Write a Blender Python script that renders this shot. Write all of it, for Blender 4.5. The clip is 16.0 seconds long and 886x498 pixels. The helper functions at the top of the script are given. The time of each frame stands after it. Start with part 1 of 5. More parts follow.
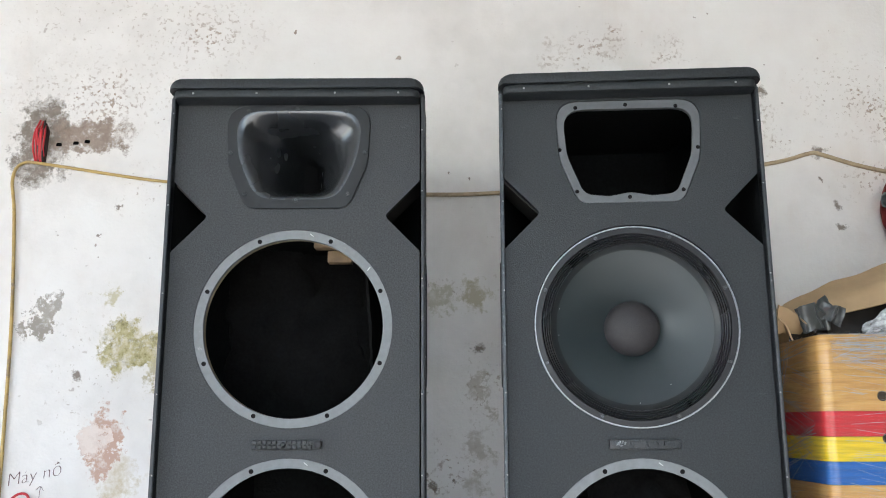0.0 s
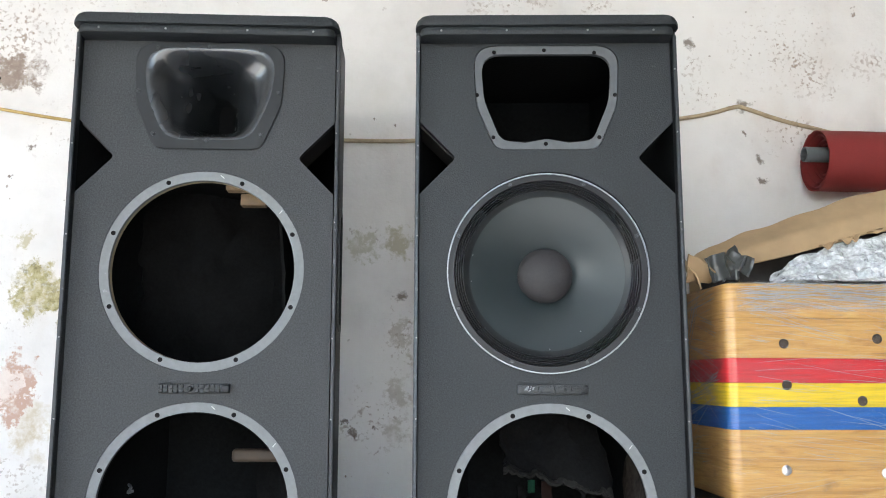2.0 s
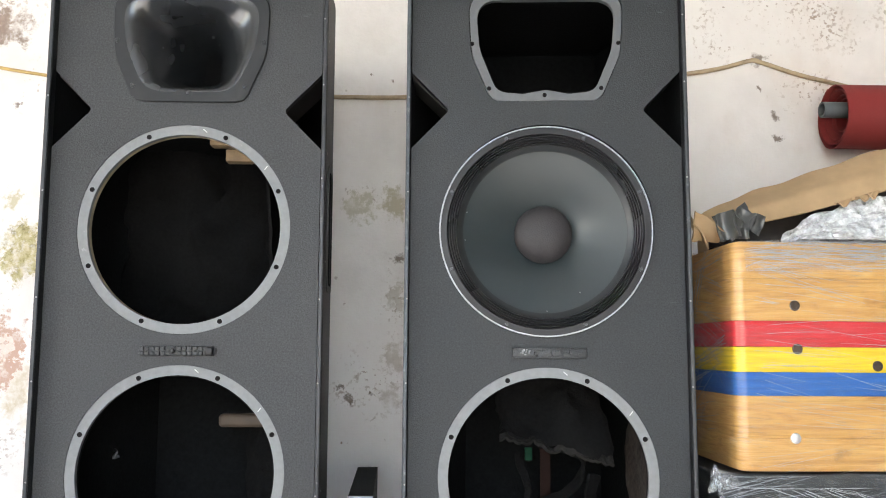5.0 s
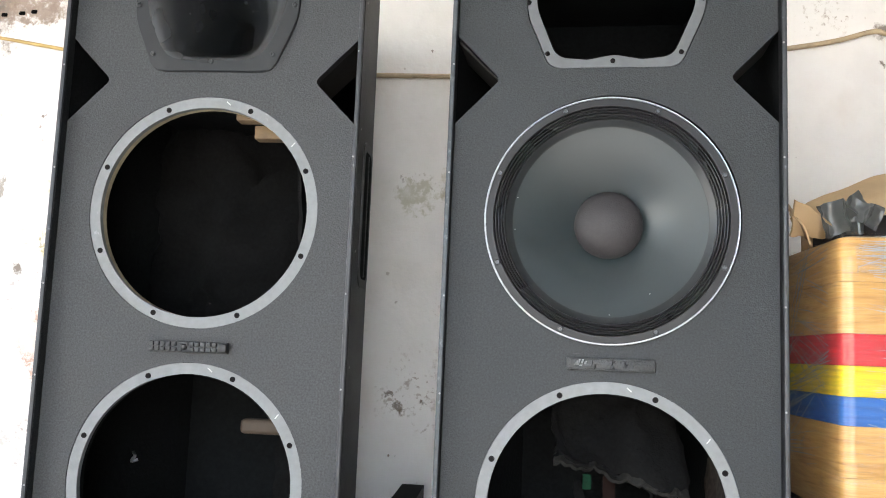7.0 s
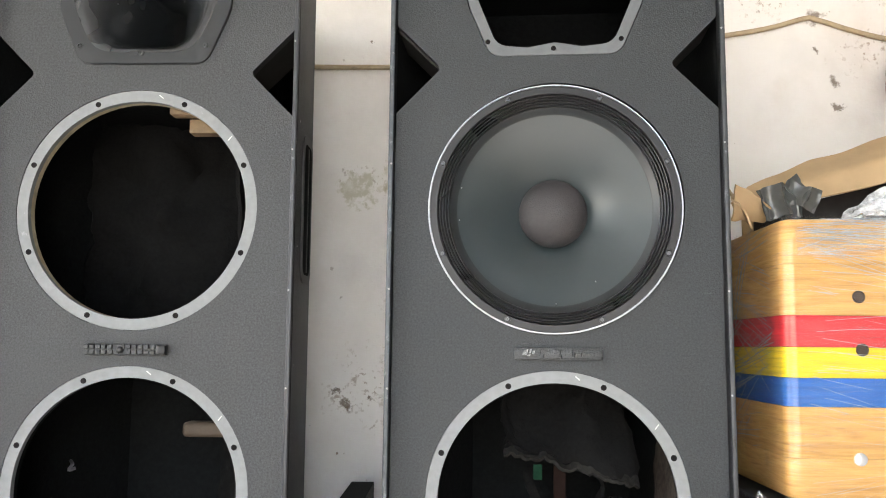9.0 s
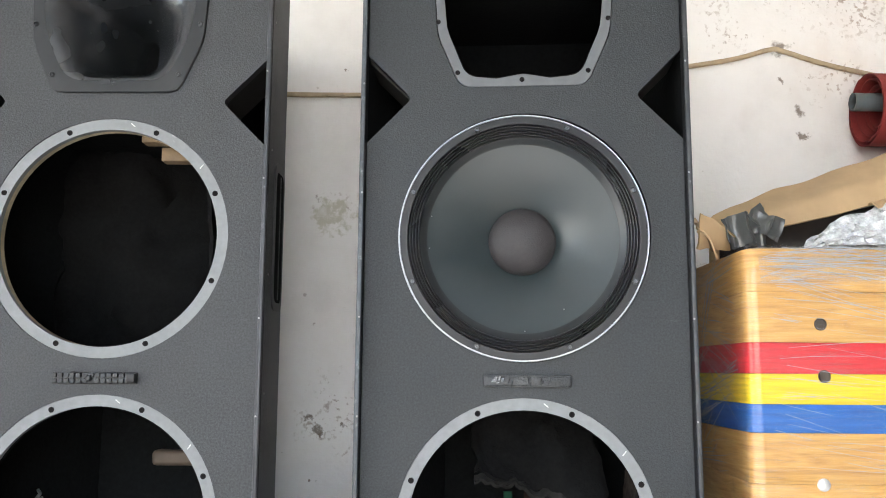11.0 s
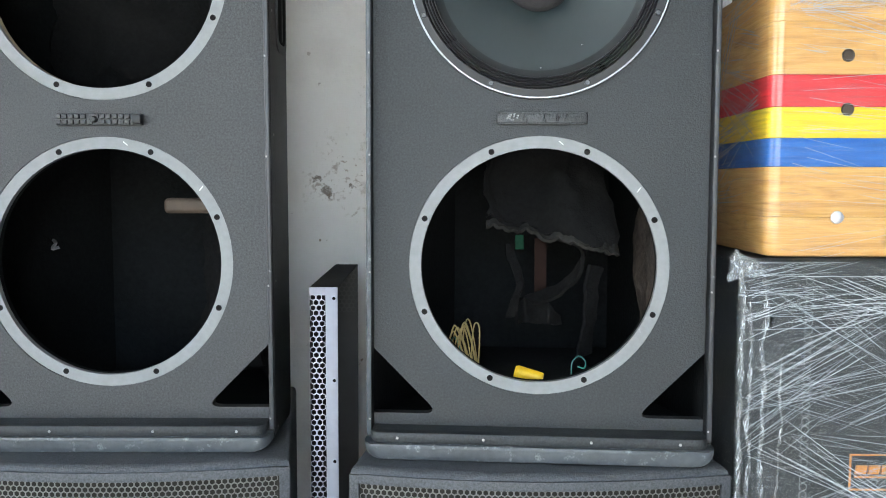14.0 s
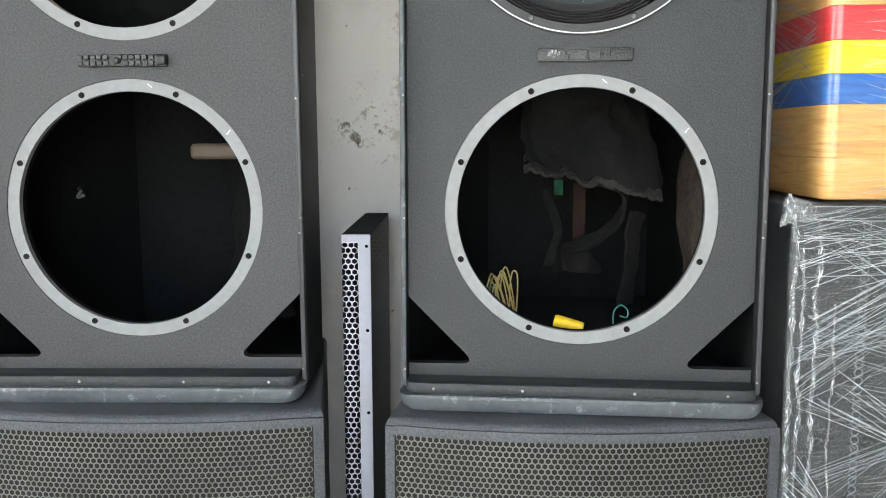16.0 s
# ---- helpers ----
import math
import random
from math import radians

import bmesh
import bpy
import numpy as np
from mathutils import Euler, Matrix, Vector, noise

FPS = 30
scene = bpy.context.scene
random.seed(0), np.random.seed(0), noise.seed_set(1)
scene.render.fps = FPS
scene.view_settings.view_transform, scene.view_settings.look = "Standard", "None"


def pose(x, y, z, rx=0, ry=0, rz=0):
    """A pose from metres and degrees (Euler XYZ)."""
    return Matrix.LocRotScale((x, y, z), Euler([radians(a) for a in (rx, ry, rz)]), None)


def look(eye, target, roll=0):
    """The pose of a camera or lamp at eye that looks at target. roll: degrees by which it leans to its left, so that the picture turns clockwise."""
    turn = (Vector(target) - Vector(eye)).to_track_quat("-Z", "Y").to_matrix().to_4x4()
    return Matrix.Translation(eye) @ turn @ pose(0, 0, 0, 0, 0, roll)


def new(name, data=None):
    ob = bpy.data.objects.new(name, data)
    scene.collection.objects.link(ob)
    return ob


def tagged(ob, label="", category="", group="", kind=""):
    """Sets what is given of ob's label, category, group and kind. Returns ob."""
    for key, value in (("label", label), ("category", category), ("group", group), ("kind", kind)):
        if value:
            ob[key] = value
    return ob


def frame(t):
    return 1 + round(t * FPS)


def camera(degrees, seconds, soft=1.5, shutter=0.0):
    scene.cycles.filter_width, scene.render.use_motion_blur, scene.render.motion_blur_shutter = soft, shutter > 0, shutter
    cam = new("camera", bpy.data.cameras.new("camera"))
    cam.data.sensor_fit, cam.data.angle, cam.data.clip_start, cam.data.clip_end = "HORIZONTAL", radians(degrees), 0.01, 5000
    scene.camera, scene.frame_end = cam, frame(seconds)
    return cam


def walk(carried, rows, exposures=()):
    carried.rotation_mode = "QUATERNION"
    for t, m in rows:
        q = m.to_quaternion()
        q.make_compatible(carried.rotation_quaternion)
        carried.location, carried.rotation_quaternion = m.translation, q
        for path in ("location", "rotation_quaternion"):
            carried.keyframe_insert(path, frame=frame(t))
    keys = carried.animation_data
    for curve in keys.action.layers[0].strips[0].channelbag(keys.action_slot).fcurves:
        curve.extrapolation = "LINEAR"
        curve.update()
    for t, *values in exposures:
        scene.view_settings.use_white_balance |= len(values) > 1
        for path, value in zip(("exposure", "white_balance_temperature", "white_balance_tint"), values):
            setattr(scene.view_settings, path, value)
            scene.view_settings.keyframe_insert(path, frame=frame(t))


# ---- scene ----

LENS = 54.68
cam = camera(LENS, 16.0, soft=1.0)
# seconds, eye x, y, z, then pitch, roll, yaw in degrees
ROWS = [
    (0.0, -0.0065, 0.0035, 1.3501, 101.460, 0.069, -0.150),
    (0.5, -0.0032, -0.0006, 1.3458, 101.521, 0.053, -0.676),
    (1.0, -0.0011, -0.0046, 1.3462, 101.166, -0.030, -1.187),
    (1.5, 0.0380, 0.0082, 1.3430, 99.944, -0.081, -1.634),
    (2.0, 0.0752, 0.0208, 1.3306, 98.572, -0.242, -3.244),
    (2.5, 0.0844, 0.0451, 1.3170, 96.543, -0.144, -3.648),
    (3.0, 0.0923, 0.0401, 1.3161, 95.761, -0.159, -3.637),
    (3.5, 0.0933, 0.0416, 1.3198, 95.572, -0.097, -3.626),
    (4.0, 0.0946, 0.0382, 1.3205, 95.834, -0.053, -3.028),
    (6.5, 0.2124, 0.2817, 1.3123, 97.157, -2.570, 1.997),
    (7.0, 0.2336, 0.3149, 1.3191, 96.838, -2.453, 4.979),
    (7.5, 0.2512, 0.3152, 1.3215, 97.034, -1.672, 3.349),
    (8.0, 0.2249, 0.3112, 1.3167, 97.056, -1.361, 1.095),
    (8.5, 0.2197, 0.3438, 1.3110, 96.525, -1.340, 1.650),
    (9.0, 0.2343, 0.3358, 1.3181, 96.551, -0.623, 1.540),
    (11.5, 0.2496, 0.3130, 1.3288, 98.217, -0.390, -0.345),
    (12.0, 0.2393, 0.3009, 1.3326, 98.105, -0.193, -0.829),
    (12.5, 0.2456, 0.3204, 1.2916, 95.480, -0.348, -0.661),
    (13.0, 0.2460, 0.3389, 1.2452, 91.086, -0.678, -0.596),
    (13.5, 0.2311, 0.3495, 1.2254, 87.167, -0.333, -0.343),
    (14.0, 0.2285, 0.3546, 1.2152, 85.561, -0.193, 0.121),
    (14.5, 0.2289, 0.3536, 1.2117, 85.104, 0.366, 0.270),
    (15.0, 0.2267, 0.3528, 1.2125, 84.802, 0.478, 0.670),
    (15.5, 0.2161, 0.3649, 1.2102, 84.072, 0.310, 1.087),
    (16.0, 0.2065, 0.4022, 1.1964, 82.577, 0.140, 1.567),
]

EXPOSURES = [(0.0, 2.62, 6400, 9), (2.0, 2.86, 6450, 9), (2.5, 3.0, 6550, 9), (3.5, 3.14, 6850, 12), (4.0, 3.04, 6900, 12), (6.5, 3.1, 6950, 11), (7.0, 3.25, 6850, 11), (8.0, 3.06, 7100, 12),
             (9.0, 3.34, 7250, 12), (11.5, 3.16, 6750, 11), (12.0, 3.14, 6850, 11), (13.5, 3.18, 6750, 9), (14.5, 3.42, 6400, 4), (16.0, 3.47, 7100, 8)]
walk(cam, [(t, pose(x, y, z, rx, ry, rz)) for t, x, y, z, rx, ry, rz in ROWS], EXPOSURES)

# ---- light: a bright sky through openings in added, unseen walls ----
world = bpy.data.worlds.new("sky")
scene.world = world
world.use_nodes = True
wn = world.node_tree.nodes
sky = wn.new("ShaderNodeTexSky")
sky.sky_type = "NISHITA"
sky.sun_disc = False
sky.sun_elevation = radians(52)
sky.sun_rotation = radians(215)
sky.air_density, sky.dust_density, sky.ozone_density = 1.0, 1.5, 1.0
wn["Background"].inputs["Strength"].default_value = 0.15
world.node_tree.links.new(sky.outputs[0], wn["Background"].inputs[0])

sun_data = bpy.data.lights.new("sun", "SUN")
sun_data.energy, sun_data.angle, sun_data.color = 4.0, radians(0.6), (1.0, 0.97, 0.93)
sun = new("sun", sun_data)
sun.matrix_world = look((-3, -4, 6), (-0.7, -0.55, 0.0))


# ---- materials ----
def ramp(nt, src, stops):
    r = nt.nodes.new("ShaderNodeValToRGB")
    el = r.color_ramp.elements
    while len(el) < len(stops):
        el.new(0.5)
    for e, (p, c) in zip(el, stops):
        e.position = p
        e.color = (*c, 1) if isinstance(c, tuple) else (c, c, c, 1)
    nt.links.new(src, r.inputs[0])
    return r.outputs[0]


def mth(nt, op, a, b=None, c=None, clamp=False):
    n = nt.nodes.new("ShaderNodeMath")
    n.operation, n.use_clamp = op, clamp
    for i, v in enumerate((a, b, c)):
        if v is None:
            continue
        if isinstance(v, (int, float)):
            n.inputs[i].default_value = v
        else:
            nt.links.new(v, n.inputs[i])
    return n.outputs[0]


def mixc(nt, fac, a, b, mode="MIX"):
    n = nt.nodes.new("ShaderNodeMix")
    n.data_type, n.blend_type = "RGBA", mode
    for i, v in ((0, fac), (6, a), (7, b)):
        if isinstance(v, (int, float)):
            n.inputs[i].default_value = v
        elif isinstance(v, tuple):
            n.inputs[i].default_value = (*v, 1)
        else:
            nt.links.new(v, n.inputs[i])
    return n.outputs[2]


def coords(nt, scale=(1, 1, 1), rot=(0, 0, 0)):
    tc = nt.nodes.new("ShaderNodeTexCoord")
    mp = nt.nodes.new("ShaderNodeMapping")
    mp.inputs["Scale"].default_value = scale
    mp.inputs["Rotation"].default_value = rot
    nt.links.new(tc.outputs["Object"], mp.inputs[0])
    return mp.outputs[0]


def noi(nt, vec, scale, detail=3.0, rough=0.55, dist=0.0):
    n = nt.nodes.new("ShaderNodeTexNoise")
    n.inputs["Scale"].default_value = scale
    n.inputs["Detail"].default_value = detail
    n.inputs["Roughness"].default_value = rough
    n.inputs["Distortion"].default_value = dist
    nt.links.new(vec, n.inputs["Vector"])
    return n.outputs[0]


def vor(nt, vec, scale, feature="F1"):
    n = nt.nodes.new("ShaderNodeTexVoronoi")
    n.feature = feature
    n.inputs["Scale"].default_value = scale
    nt.links.new(vec, n.inputs["Vector"])
    return n.outputs[0]


def base_mat(name, color, rough=0.5, metal=0.0, spec=0.5):
    m = bpy.data.materials.new(name)
    m.use_nodes = True
    nt = m.node_tree
    b = nt.nodes["Principled BSDF"]
    b.inputs["Base Color"].default_value = (*color, 1)
    b.inputs["Roughness"].default_value = rough
    b.inputs["Metallic"].default_value = metal
    b.inputs["Specular IOR Level"].default_value = spec
    return m, nt, b


def bump(nt, b, height, strength, distance):
    n = nt.nodes.new("ShaderNodeBump")
    n.inputs["Strength"].default_value = strength
    n.inputs["Distance"].default_value = distance
    nt.links.new(height, n.inputs["Height"])
    nt.links.new(n.outputs[0], b.inputs["Normal"])


def grainy(name, color, rough=0.5, metal=0.0, vary=0.2, grain=60, big=4, bump_amt=0.0, bump_scale=400, spec=0.5,
           wear=None, wear_amt=0.0, wear_scale=25):
    """A colour with grain and blotches, fine relief and, if asked, rubbed spots of another colour."""
    m, nt, b = base_mat(name, color, rough, metal, spec)
    v = coords(nt)
    n1, n2 = noi(nt, v, grain, 4), noi(nt, v, big, 3)
    tone = mth(nt, "ADD", mth(nt, "MULTIPLY", n1, 0.5), mth(nt, "MULTIPLY", n2, 0.5))
    lo, hi = tuple(c * (1 - vary) for c in color), tuple(min(1, c * (1 + vary)) for c in color)
    col = ramp(nt, tone, [(0.3, lo), (0.7, hi)])
    if wear:
        mask = ramp(nt, noi(nt, v, wear_scale, 6, 0.7), [(0.62 - wear_amt, 0.0), (0.72 - wear_amt, 1.0)])
        col = mixc(nt, mask, col, wear)
    nt.links.new(col, b.inputs["Base Color"])
    rr = ramp(nt, n2, [(0.3, max(0.02, rough - 0.08)), (0.7, min(1, rough + 0.08))])
    nt.links.new(rr, b.inputs["Roughness"])
    if bump_amt:
        bump(nt, b, noi(nt, v, bump_scale, 2), bump_amt, 0.002)
    return m


def textured_paint(name, color, rough):
    """Black pebbled cabinet paint with dust and pale scuffs."""
    m, nt, b = base_mat(name, color, rough, 0, 0.4)
    v = coords(nt)
    dust = noi(nt, v, 3.2, 5, 0.6)
    fine = noi(nt, v, 260, 2)
    tone = mth(nt, "ADD", mth(nt, "MULTIPLY", dust, 0.6), mth(nt, "MULTIPLY", fine, 0.4))
    col = ramp(nt, tone, [(0.3, tuple(c * 0.72 for c in color)), (0.7, tuple(c * 1.35 for c in color))])
    pebble = ramp(nt, noi(nt, v, 340, 3, 0.6), [(0.36, 0.72), (0.64, 1.28)])
    col = mixc(nt, 1.0, col, pebble, "MULTIPLY")
    sv = coords(nt, (3, 1, 16))
    sc = noi(nt, sv, 5.0, 6, 0.65)
    scuff = ramp(nt, sc, [(0.655, 0.0), (0.78, 0.35)])
    col = mixc(nt, scuff, col, (0.16, 0.165, 0.17))
    nt.links.new(col, b.inputs["Base Color"])
    nt.links.new(ramp(nt, dust, [(0.3, rough - 0.06), (0.7, rough + 0.1)]), b.inputs["Roughness"])
    cells = vor(nt, v, 480)
    bump(nt, b, mth(nt, "ADD", cells, mth(nt, "MULTIPLY", fine, 0.6)), 0.36, 0.0010)
    return m


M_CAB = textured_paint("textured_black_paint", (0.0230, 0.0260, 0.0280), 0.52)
# Darker copy of the cabinet paint, with the flanks' shade put into its colour.
M_SIDE = textured_paint("shaded_side_paint", (0.013, 0.0142, 0.0155), 0.5)
# Lighter version of the cabinet paint, for the left box's baffle.
M_CAB_L = textured_paint("lighter_black_paint", (0.0385, 0.0405, 0.0420), 0.52)
M_EDGE = grainy("worn_edge_paint", (0.062, 0.070, 0.077), 0.45, 0, 0.35, 80, 6, 0.2, 300, wear=(0.19, 0.21, 0.22), wear_amt=0.055, wear_scale=60)
M_RING = grainy("primer_grey_ring", (0.20, 0.207, 0.21), 0.5, 0, 0.14, 90, 9, 0.05, 300, wear=(0.5, 0.5, 0.5), wear_amt=-0.04, wear_scale=14)
M_RIM_WOOD = grainy("raw_plywood_edge", (0.46, 0.38, 0.25), 0.7, 0, 0.35, 70, 12, 0.2, 200)
M_BLOCK = grainy("pale_pine", (0.22, 0.15, 0.085), 0.7, 0, 0.45, 50, 9, 0.1, 150)
M_HORN = grainy("moulded_black_plastic", (0.014, 0.0155, 0.017), 0.25, 0, 0.2, 40, 6, 0.0, 60, 1.0)
M_HORNPL = grainy("horn_flange_plastic", (0.013, 0.0145, 0.016), 0.58, 0, 0.2, 60, 6, 0.05, 200)
M_SCREW = grainy("blackened_screw", (0.06, 0.06, 0.062), 0.35, 0.7, 0.2)
M_STEEL = grainy("dull_zinc_screw", (0.34, 0.34, 0.33), 0.4, 0.6, 0.3)
M_DARK = base_mat("hole_black", (0.004, 0.004, 0.004), 0.9, 0, 0.05)[0]
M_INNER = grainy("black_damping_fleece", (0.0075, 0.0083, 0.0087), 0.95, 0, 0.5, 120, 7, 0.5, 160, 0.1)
M_FELT = grainy("grey_brown_felt", (0.022, 0.021, 0.0195), 0.95, 0, 0.6, 140, 12, 0.5, 220, 0.1)
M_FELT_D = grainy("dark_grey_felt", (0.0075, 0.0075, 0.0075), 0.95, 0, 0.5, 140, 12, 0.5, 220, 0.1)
M_FELT_S = grainy("brown_side_felt", (0.045, 0.036, 0.030), 0.95, 0, 0.7, 90, 14, 0.5, 160, 0.1)
M_FRAME = grainy("driver_frame_black", (0.011, 0.011, 0.012), 0.5, 0, 0.2)
M_SILVER = grainy("bare_aluminium_rim", (0.30, 0.305, 0.31), 0.36, 0.8, 0.4, 120, 9)
M_SURR = grainy("coated_cloth_surround", (0.018, 0.019, 0.020), 0.28, 0, 0.3)
M_GRILLE_CLOTH = grainy("dusty_black_cloth", (0.026, 0.024, 0.021), 0.9, 0, 0.4, 160, 9, 0.2, 300, 0.1)
M_CONE = grainy("paper_cone", (0.0155, 0.025, 0.027), 0.41, 0, 0.10, 500, 8, 0.06, 700, 0.85)
M_CAP = grainy("cloth_dust_cap", (0.034, 0.030, 0.031), 0.62, 0, 0.25, 160, 20, 0.25, 500)
M_GLUE = grainy("hardened_glue", (0.027, 0.029, 0.030), 0.36, 0, 0.5, 200, 50, 0.6, 320)
M_FOIL = grainy("torn_silver_foil", (0.34, 0.35, 0.35), 0.4, 0.7, 0.4, 300, 80, 0.6, 300)
M_GRILLE = grainy("dusty_perforated_steel", (0.115, 0.112, 0.10), 0.55, 0.1, 0.4, 90, 10)
M_GRILLE_S = grainy("silver_perforated_steel", (0.25, 0.255, 0.295), 0.5, 0.1, 0.12, 60, 5)
M_GRILLE_B = grainy("black_perforated_steel", (0.006, 0.006, 0.0065), 0.8, 0.0, 0.3, 60, 5, spec=0.15)
M_MESH_D = grainy("dark_wrapped_grille", (0.035, 0.038, 0.04), 0.5, 0.2, 0.4, 90, 8)
M_BMB = grainy("black_vinyl", (0.018, 0.020, 0.021), 0.5, 0, 0.4, 80, 6, 0.15, 300)
M_ORANGE = grainy("orange_print", (0.62, 0.24, 0.05), 0.5, 0, 0.15)
M_CARD = grainy("corrugated_cardboard", (0.42, 0.285, 0.155), 0.75, 0, 0.14, 30, 4, 0.1, 120)
M_CARD2 = grainy("cardboard_shadow_side", (0.40, 0.27, 0.15), 0.8, 0, 0.2, 30, 4, 0.1, 120)
M_TAPE = grainy("crumpled_grey_tape", (0.085, 0.088, 0.085), 0.3, 0, 0.35, 40, 8, 0.2, 90)
M_RED = grainy("red_canvas", (0.25, 0.028, 0.026), 0.75, 0, 0.16, 400, 5, 0.2, 700)
M_PVC = grainy("grey_pvc", (0.105, 0.12, 0.122), 0.4, 0, 0.1)
M_CABLE_Y = grainy("yellow_cable", (0.50, 0.34, 0.12), 0.5, 0, 0.3, 40, 6, wear=(0.28, 0.2, 0.12), wear_amt=0.05, wear_scale=14)
M_CABLE_B = grainy("dusty_beige_cable", (0.42, 0.32, 0.20), 0.7, 0, 0.3, 40, 6, wear=(0.2, 0.14, 0.09), wear_amt=0.04, wear_scale=14)
M_WIRE_R = grainy("red_wire", (0.55, 0.03, 0.04), 0.4, 0, 0.2)
M_WIRE_K = grainy("black_wire", (0.02, 0.02, 0.02), 0.4, 0, 0.2)
M_WIRE_Y = grainy("straw_wire", (0.24, 0.185, 0.075), 0.45, 0, 0.3)
M_WIRE_T = grainy("teal_wire", (0.01, 0.10, 0.085), 0.4, 0, 0.2)
M_YELLOW = grainy("yellow_plastic", (0.80, 0.52, 0.02), 0.45, 0, 0.15)
M_GREEN = grainy("green_board", (0.003, 0.028, 0.014), 0.7, 0, 0.3, 200, 40, spec=0.1)
M_BATTEN = grainy("brown_batten", (0.065, 0.045, 0.03), 0.65, 0, 0.25, 50, 9, 0.1, 150)
M_INK = base_mat("pencil_ink", (0.17, 0.11, 0.11), 0.8)[0]
M_FLOOR = grainy("concrete_floor", (0.30, 0.29, 0.27), 0.8, 0, 0.25, 20, 1.2, 0.3, 60)
M_GROUND = grainy("pale_yard", (0.38, 0.375, 0.36), 0.9, 0, 0.25, 6, 0.3, 0.3, 20)
M_PLAIN = grainy("plain_plaster", (0.62, 0.60, 0.56), 0.85, 0, 0.1, 12, 1.0, 0.2, 60)
# Dark tone for an unseen wall, to cut the fill from the right.
M_EAST = grainy("dark_unseen_wall", (0.22, 0.21, 0.20), 0.9, 0, 0.2, 12, 1.0, 0.2, 60)
M_ROOF = grainy("roof_sheet", (0.45, 0.46, 0.47), 0.6, 0, 0.15, 8, 1.0)


def wood_mat():
    m, nt, b = base_mat("varnished_wood", (0.5, 0.28, 0.08), 0.5)
    v = coords(nt, (1.2, 1.2, 14))
    g = noi(nt, v, 5, 8, 0.62, 1.4)
    v2 = coords(nt, (6, 6, 190))
    f = noi(nt, v2, 3, 4)
    tone = mth(nt, "ADD", mth(nt, "MULTIPLY", g, 0.72), mth(nt, "MULTIPLY", f, 0.28))
    col = ramp(nt, tone, [(0.30, (0.36, 0.165, 0.04)), (0.48, (0.58, 0.31, 0.085)), (0.70, (0.70, 0.43, 0.15))])
    st = ramp(nt, noi(nt, coords(nt), 9, 5, 0.7), [(0.62, 0.0), (0.74, 0.55)])
    col = mixc(nt, st, col, (0.20, 0.10, 0.04))
    nt.links.new(col, b.inputs["Base Color"])
    b.inputs["Coat Weight"].default_value = 0.6
    b.inputs["Coat Roughness"].default_value = 0.07
    bump(nt, b, tone, 0.12, 0.002)
    return m


def band_mat(name, color):
    m, nt, b = base_mat(name, color, 0.5)
    v = coords(nt, (1.5, 1.5, 30))
    n = noi(nt, v, 6, 5, 0.6)
    col = ramp(nt, n, [(0.32, tuple(c * 0.78 for c in color)), (0.68, tuple(min(1, c * 1.18) for c in color))])
    nt.links.new(col, b.inputs["Base Color"])
    b.inputs["Coat Weight"].default_value = 0.6
    b.inputs["Coat Roughness"].default_value = 0.07
    return m


M_WOOD = wood_mat()
M_BRED = band_mat("red_band_paint", (0.62, 0.022, 0.03))
M_BYEL = band_mat("yellow_band_paint", (0.80, 0.56, 0.012))
M_BBLU = band_mat("blue_band_paint", (0.008, 0.115, 0.40))


def film_mat(name, stretch, rot, density):
    """Clear stretch film: mostly see-through, with glossy milky streaks where it is pulled and doubled."""
    m = bpy.data.materials.new(name)
    m.use_nodes = True
    nt = m.node_tree
    b = nt.nodes["Principled BSDF"]
    b.inputs["Base Color"].default_value = (0.80, 0.83, 0.85, 1)
    b.inputs["Roughness"].default_value = 0.18
    streak = noi(nt, coords(nt, stretch, rot), 9, 7, 0.72, 0.9)
    soft = noi(nt, coords(nt), 6, 3)
    a = ramp(nt, streak, [(0.50, 0.03), (0.60, 0.16), (0.74, 0.85)])
    a = mth(nt, "MULTIPLY", a, mth(nt, "MULTIPLY_ADD", soft, density, density * 0.4), clamp=True)
    nt.links.new(a, b.inputs["Alpha"])
    bump(nt, b, streak, 0.5, 0.004)
    return m


M_FILM_C = film_mat("stretch_film_crate", (1.5, 1.5, 26), (0, 0.10, 0), 0.55)
M_FILM_B = film_mat("stretch_film_speaker", (2.2, 2.2, 30), (0, 0.42, 0), 0.5)
M_FILM_T = film_mat("stretch_film_bunched", (1.2, 1.2, 40), (0, 0.03, 0), 0.95)
M_STRAND_W = grainy("bunched_film", (0.80, 0.83, 0.85), 0.12, 0, 0.1)
M_STRAND = grainy("film_strand", (0.40, 0.43, 0.45), 0.12, 0, 0.1)


def wrap_mat():
    m, nt, b = base_mat("glossy_clear_wrap", (0.85, 0.87, 0.88), 0.10)
    a = ramp(nt, noi(nt, coords(nt), 45, 6, 0.7), [(0.32, 0.10), (0.50, 0.50), (0.66, 0.95)])
    nt.links.new(a, b.inputs["Alpha"])
    bump(nt, b, noi(nt, coords(nt), 120, 4, 0.6), 0.5, 0.003)
    return m


M_WRAP = wrap_mat()
M_RIDGE = film_mat("stretch_film_ridge", (30, 30, 8), (0, 0, 0.3), 2.6)


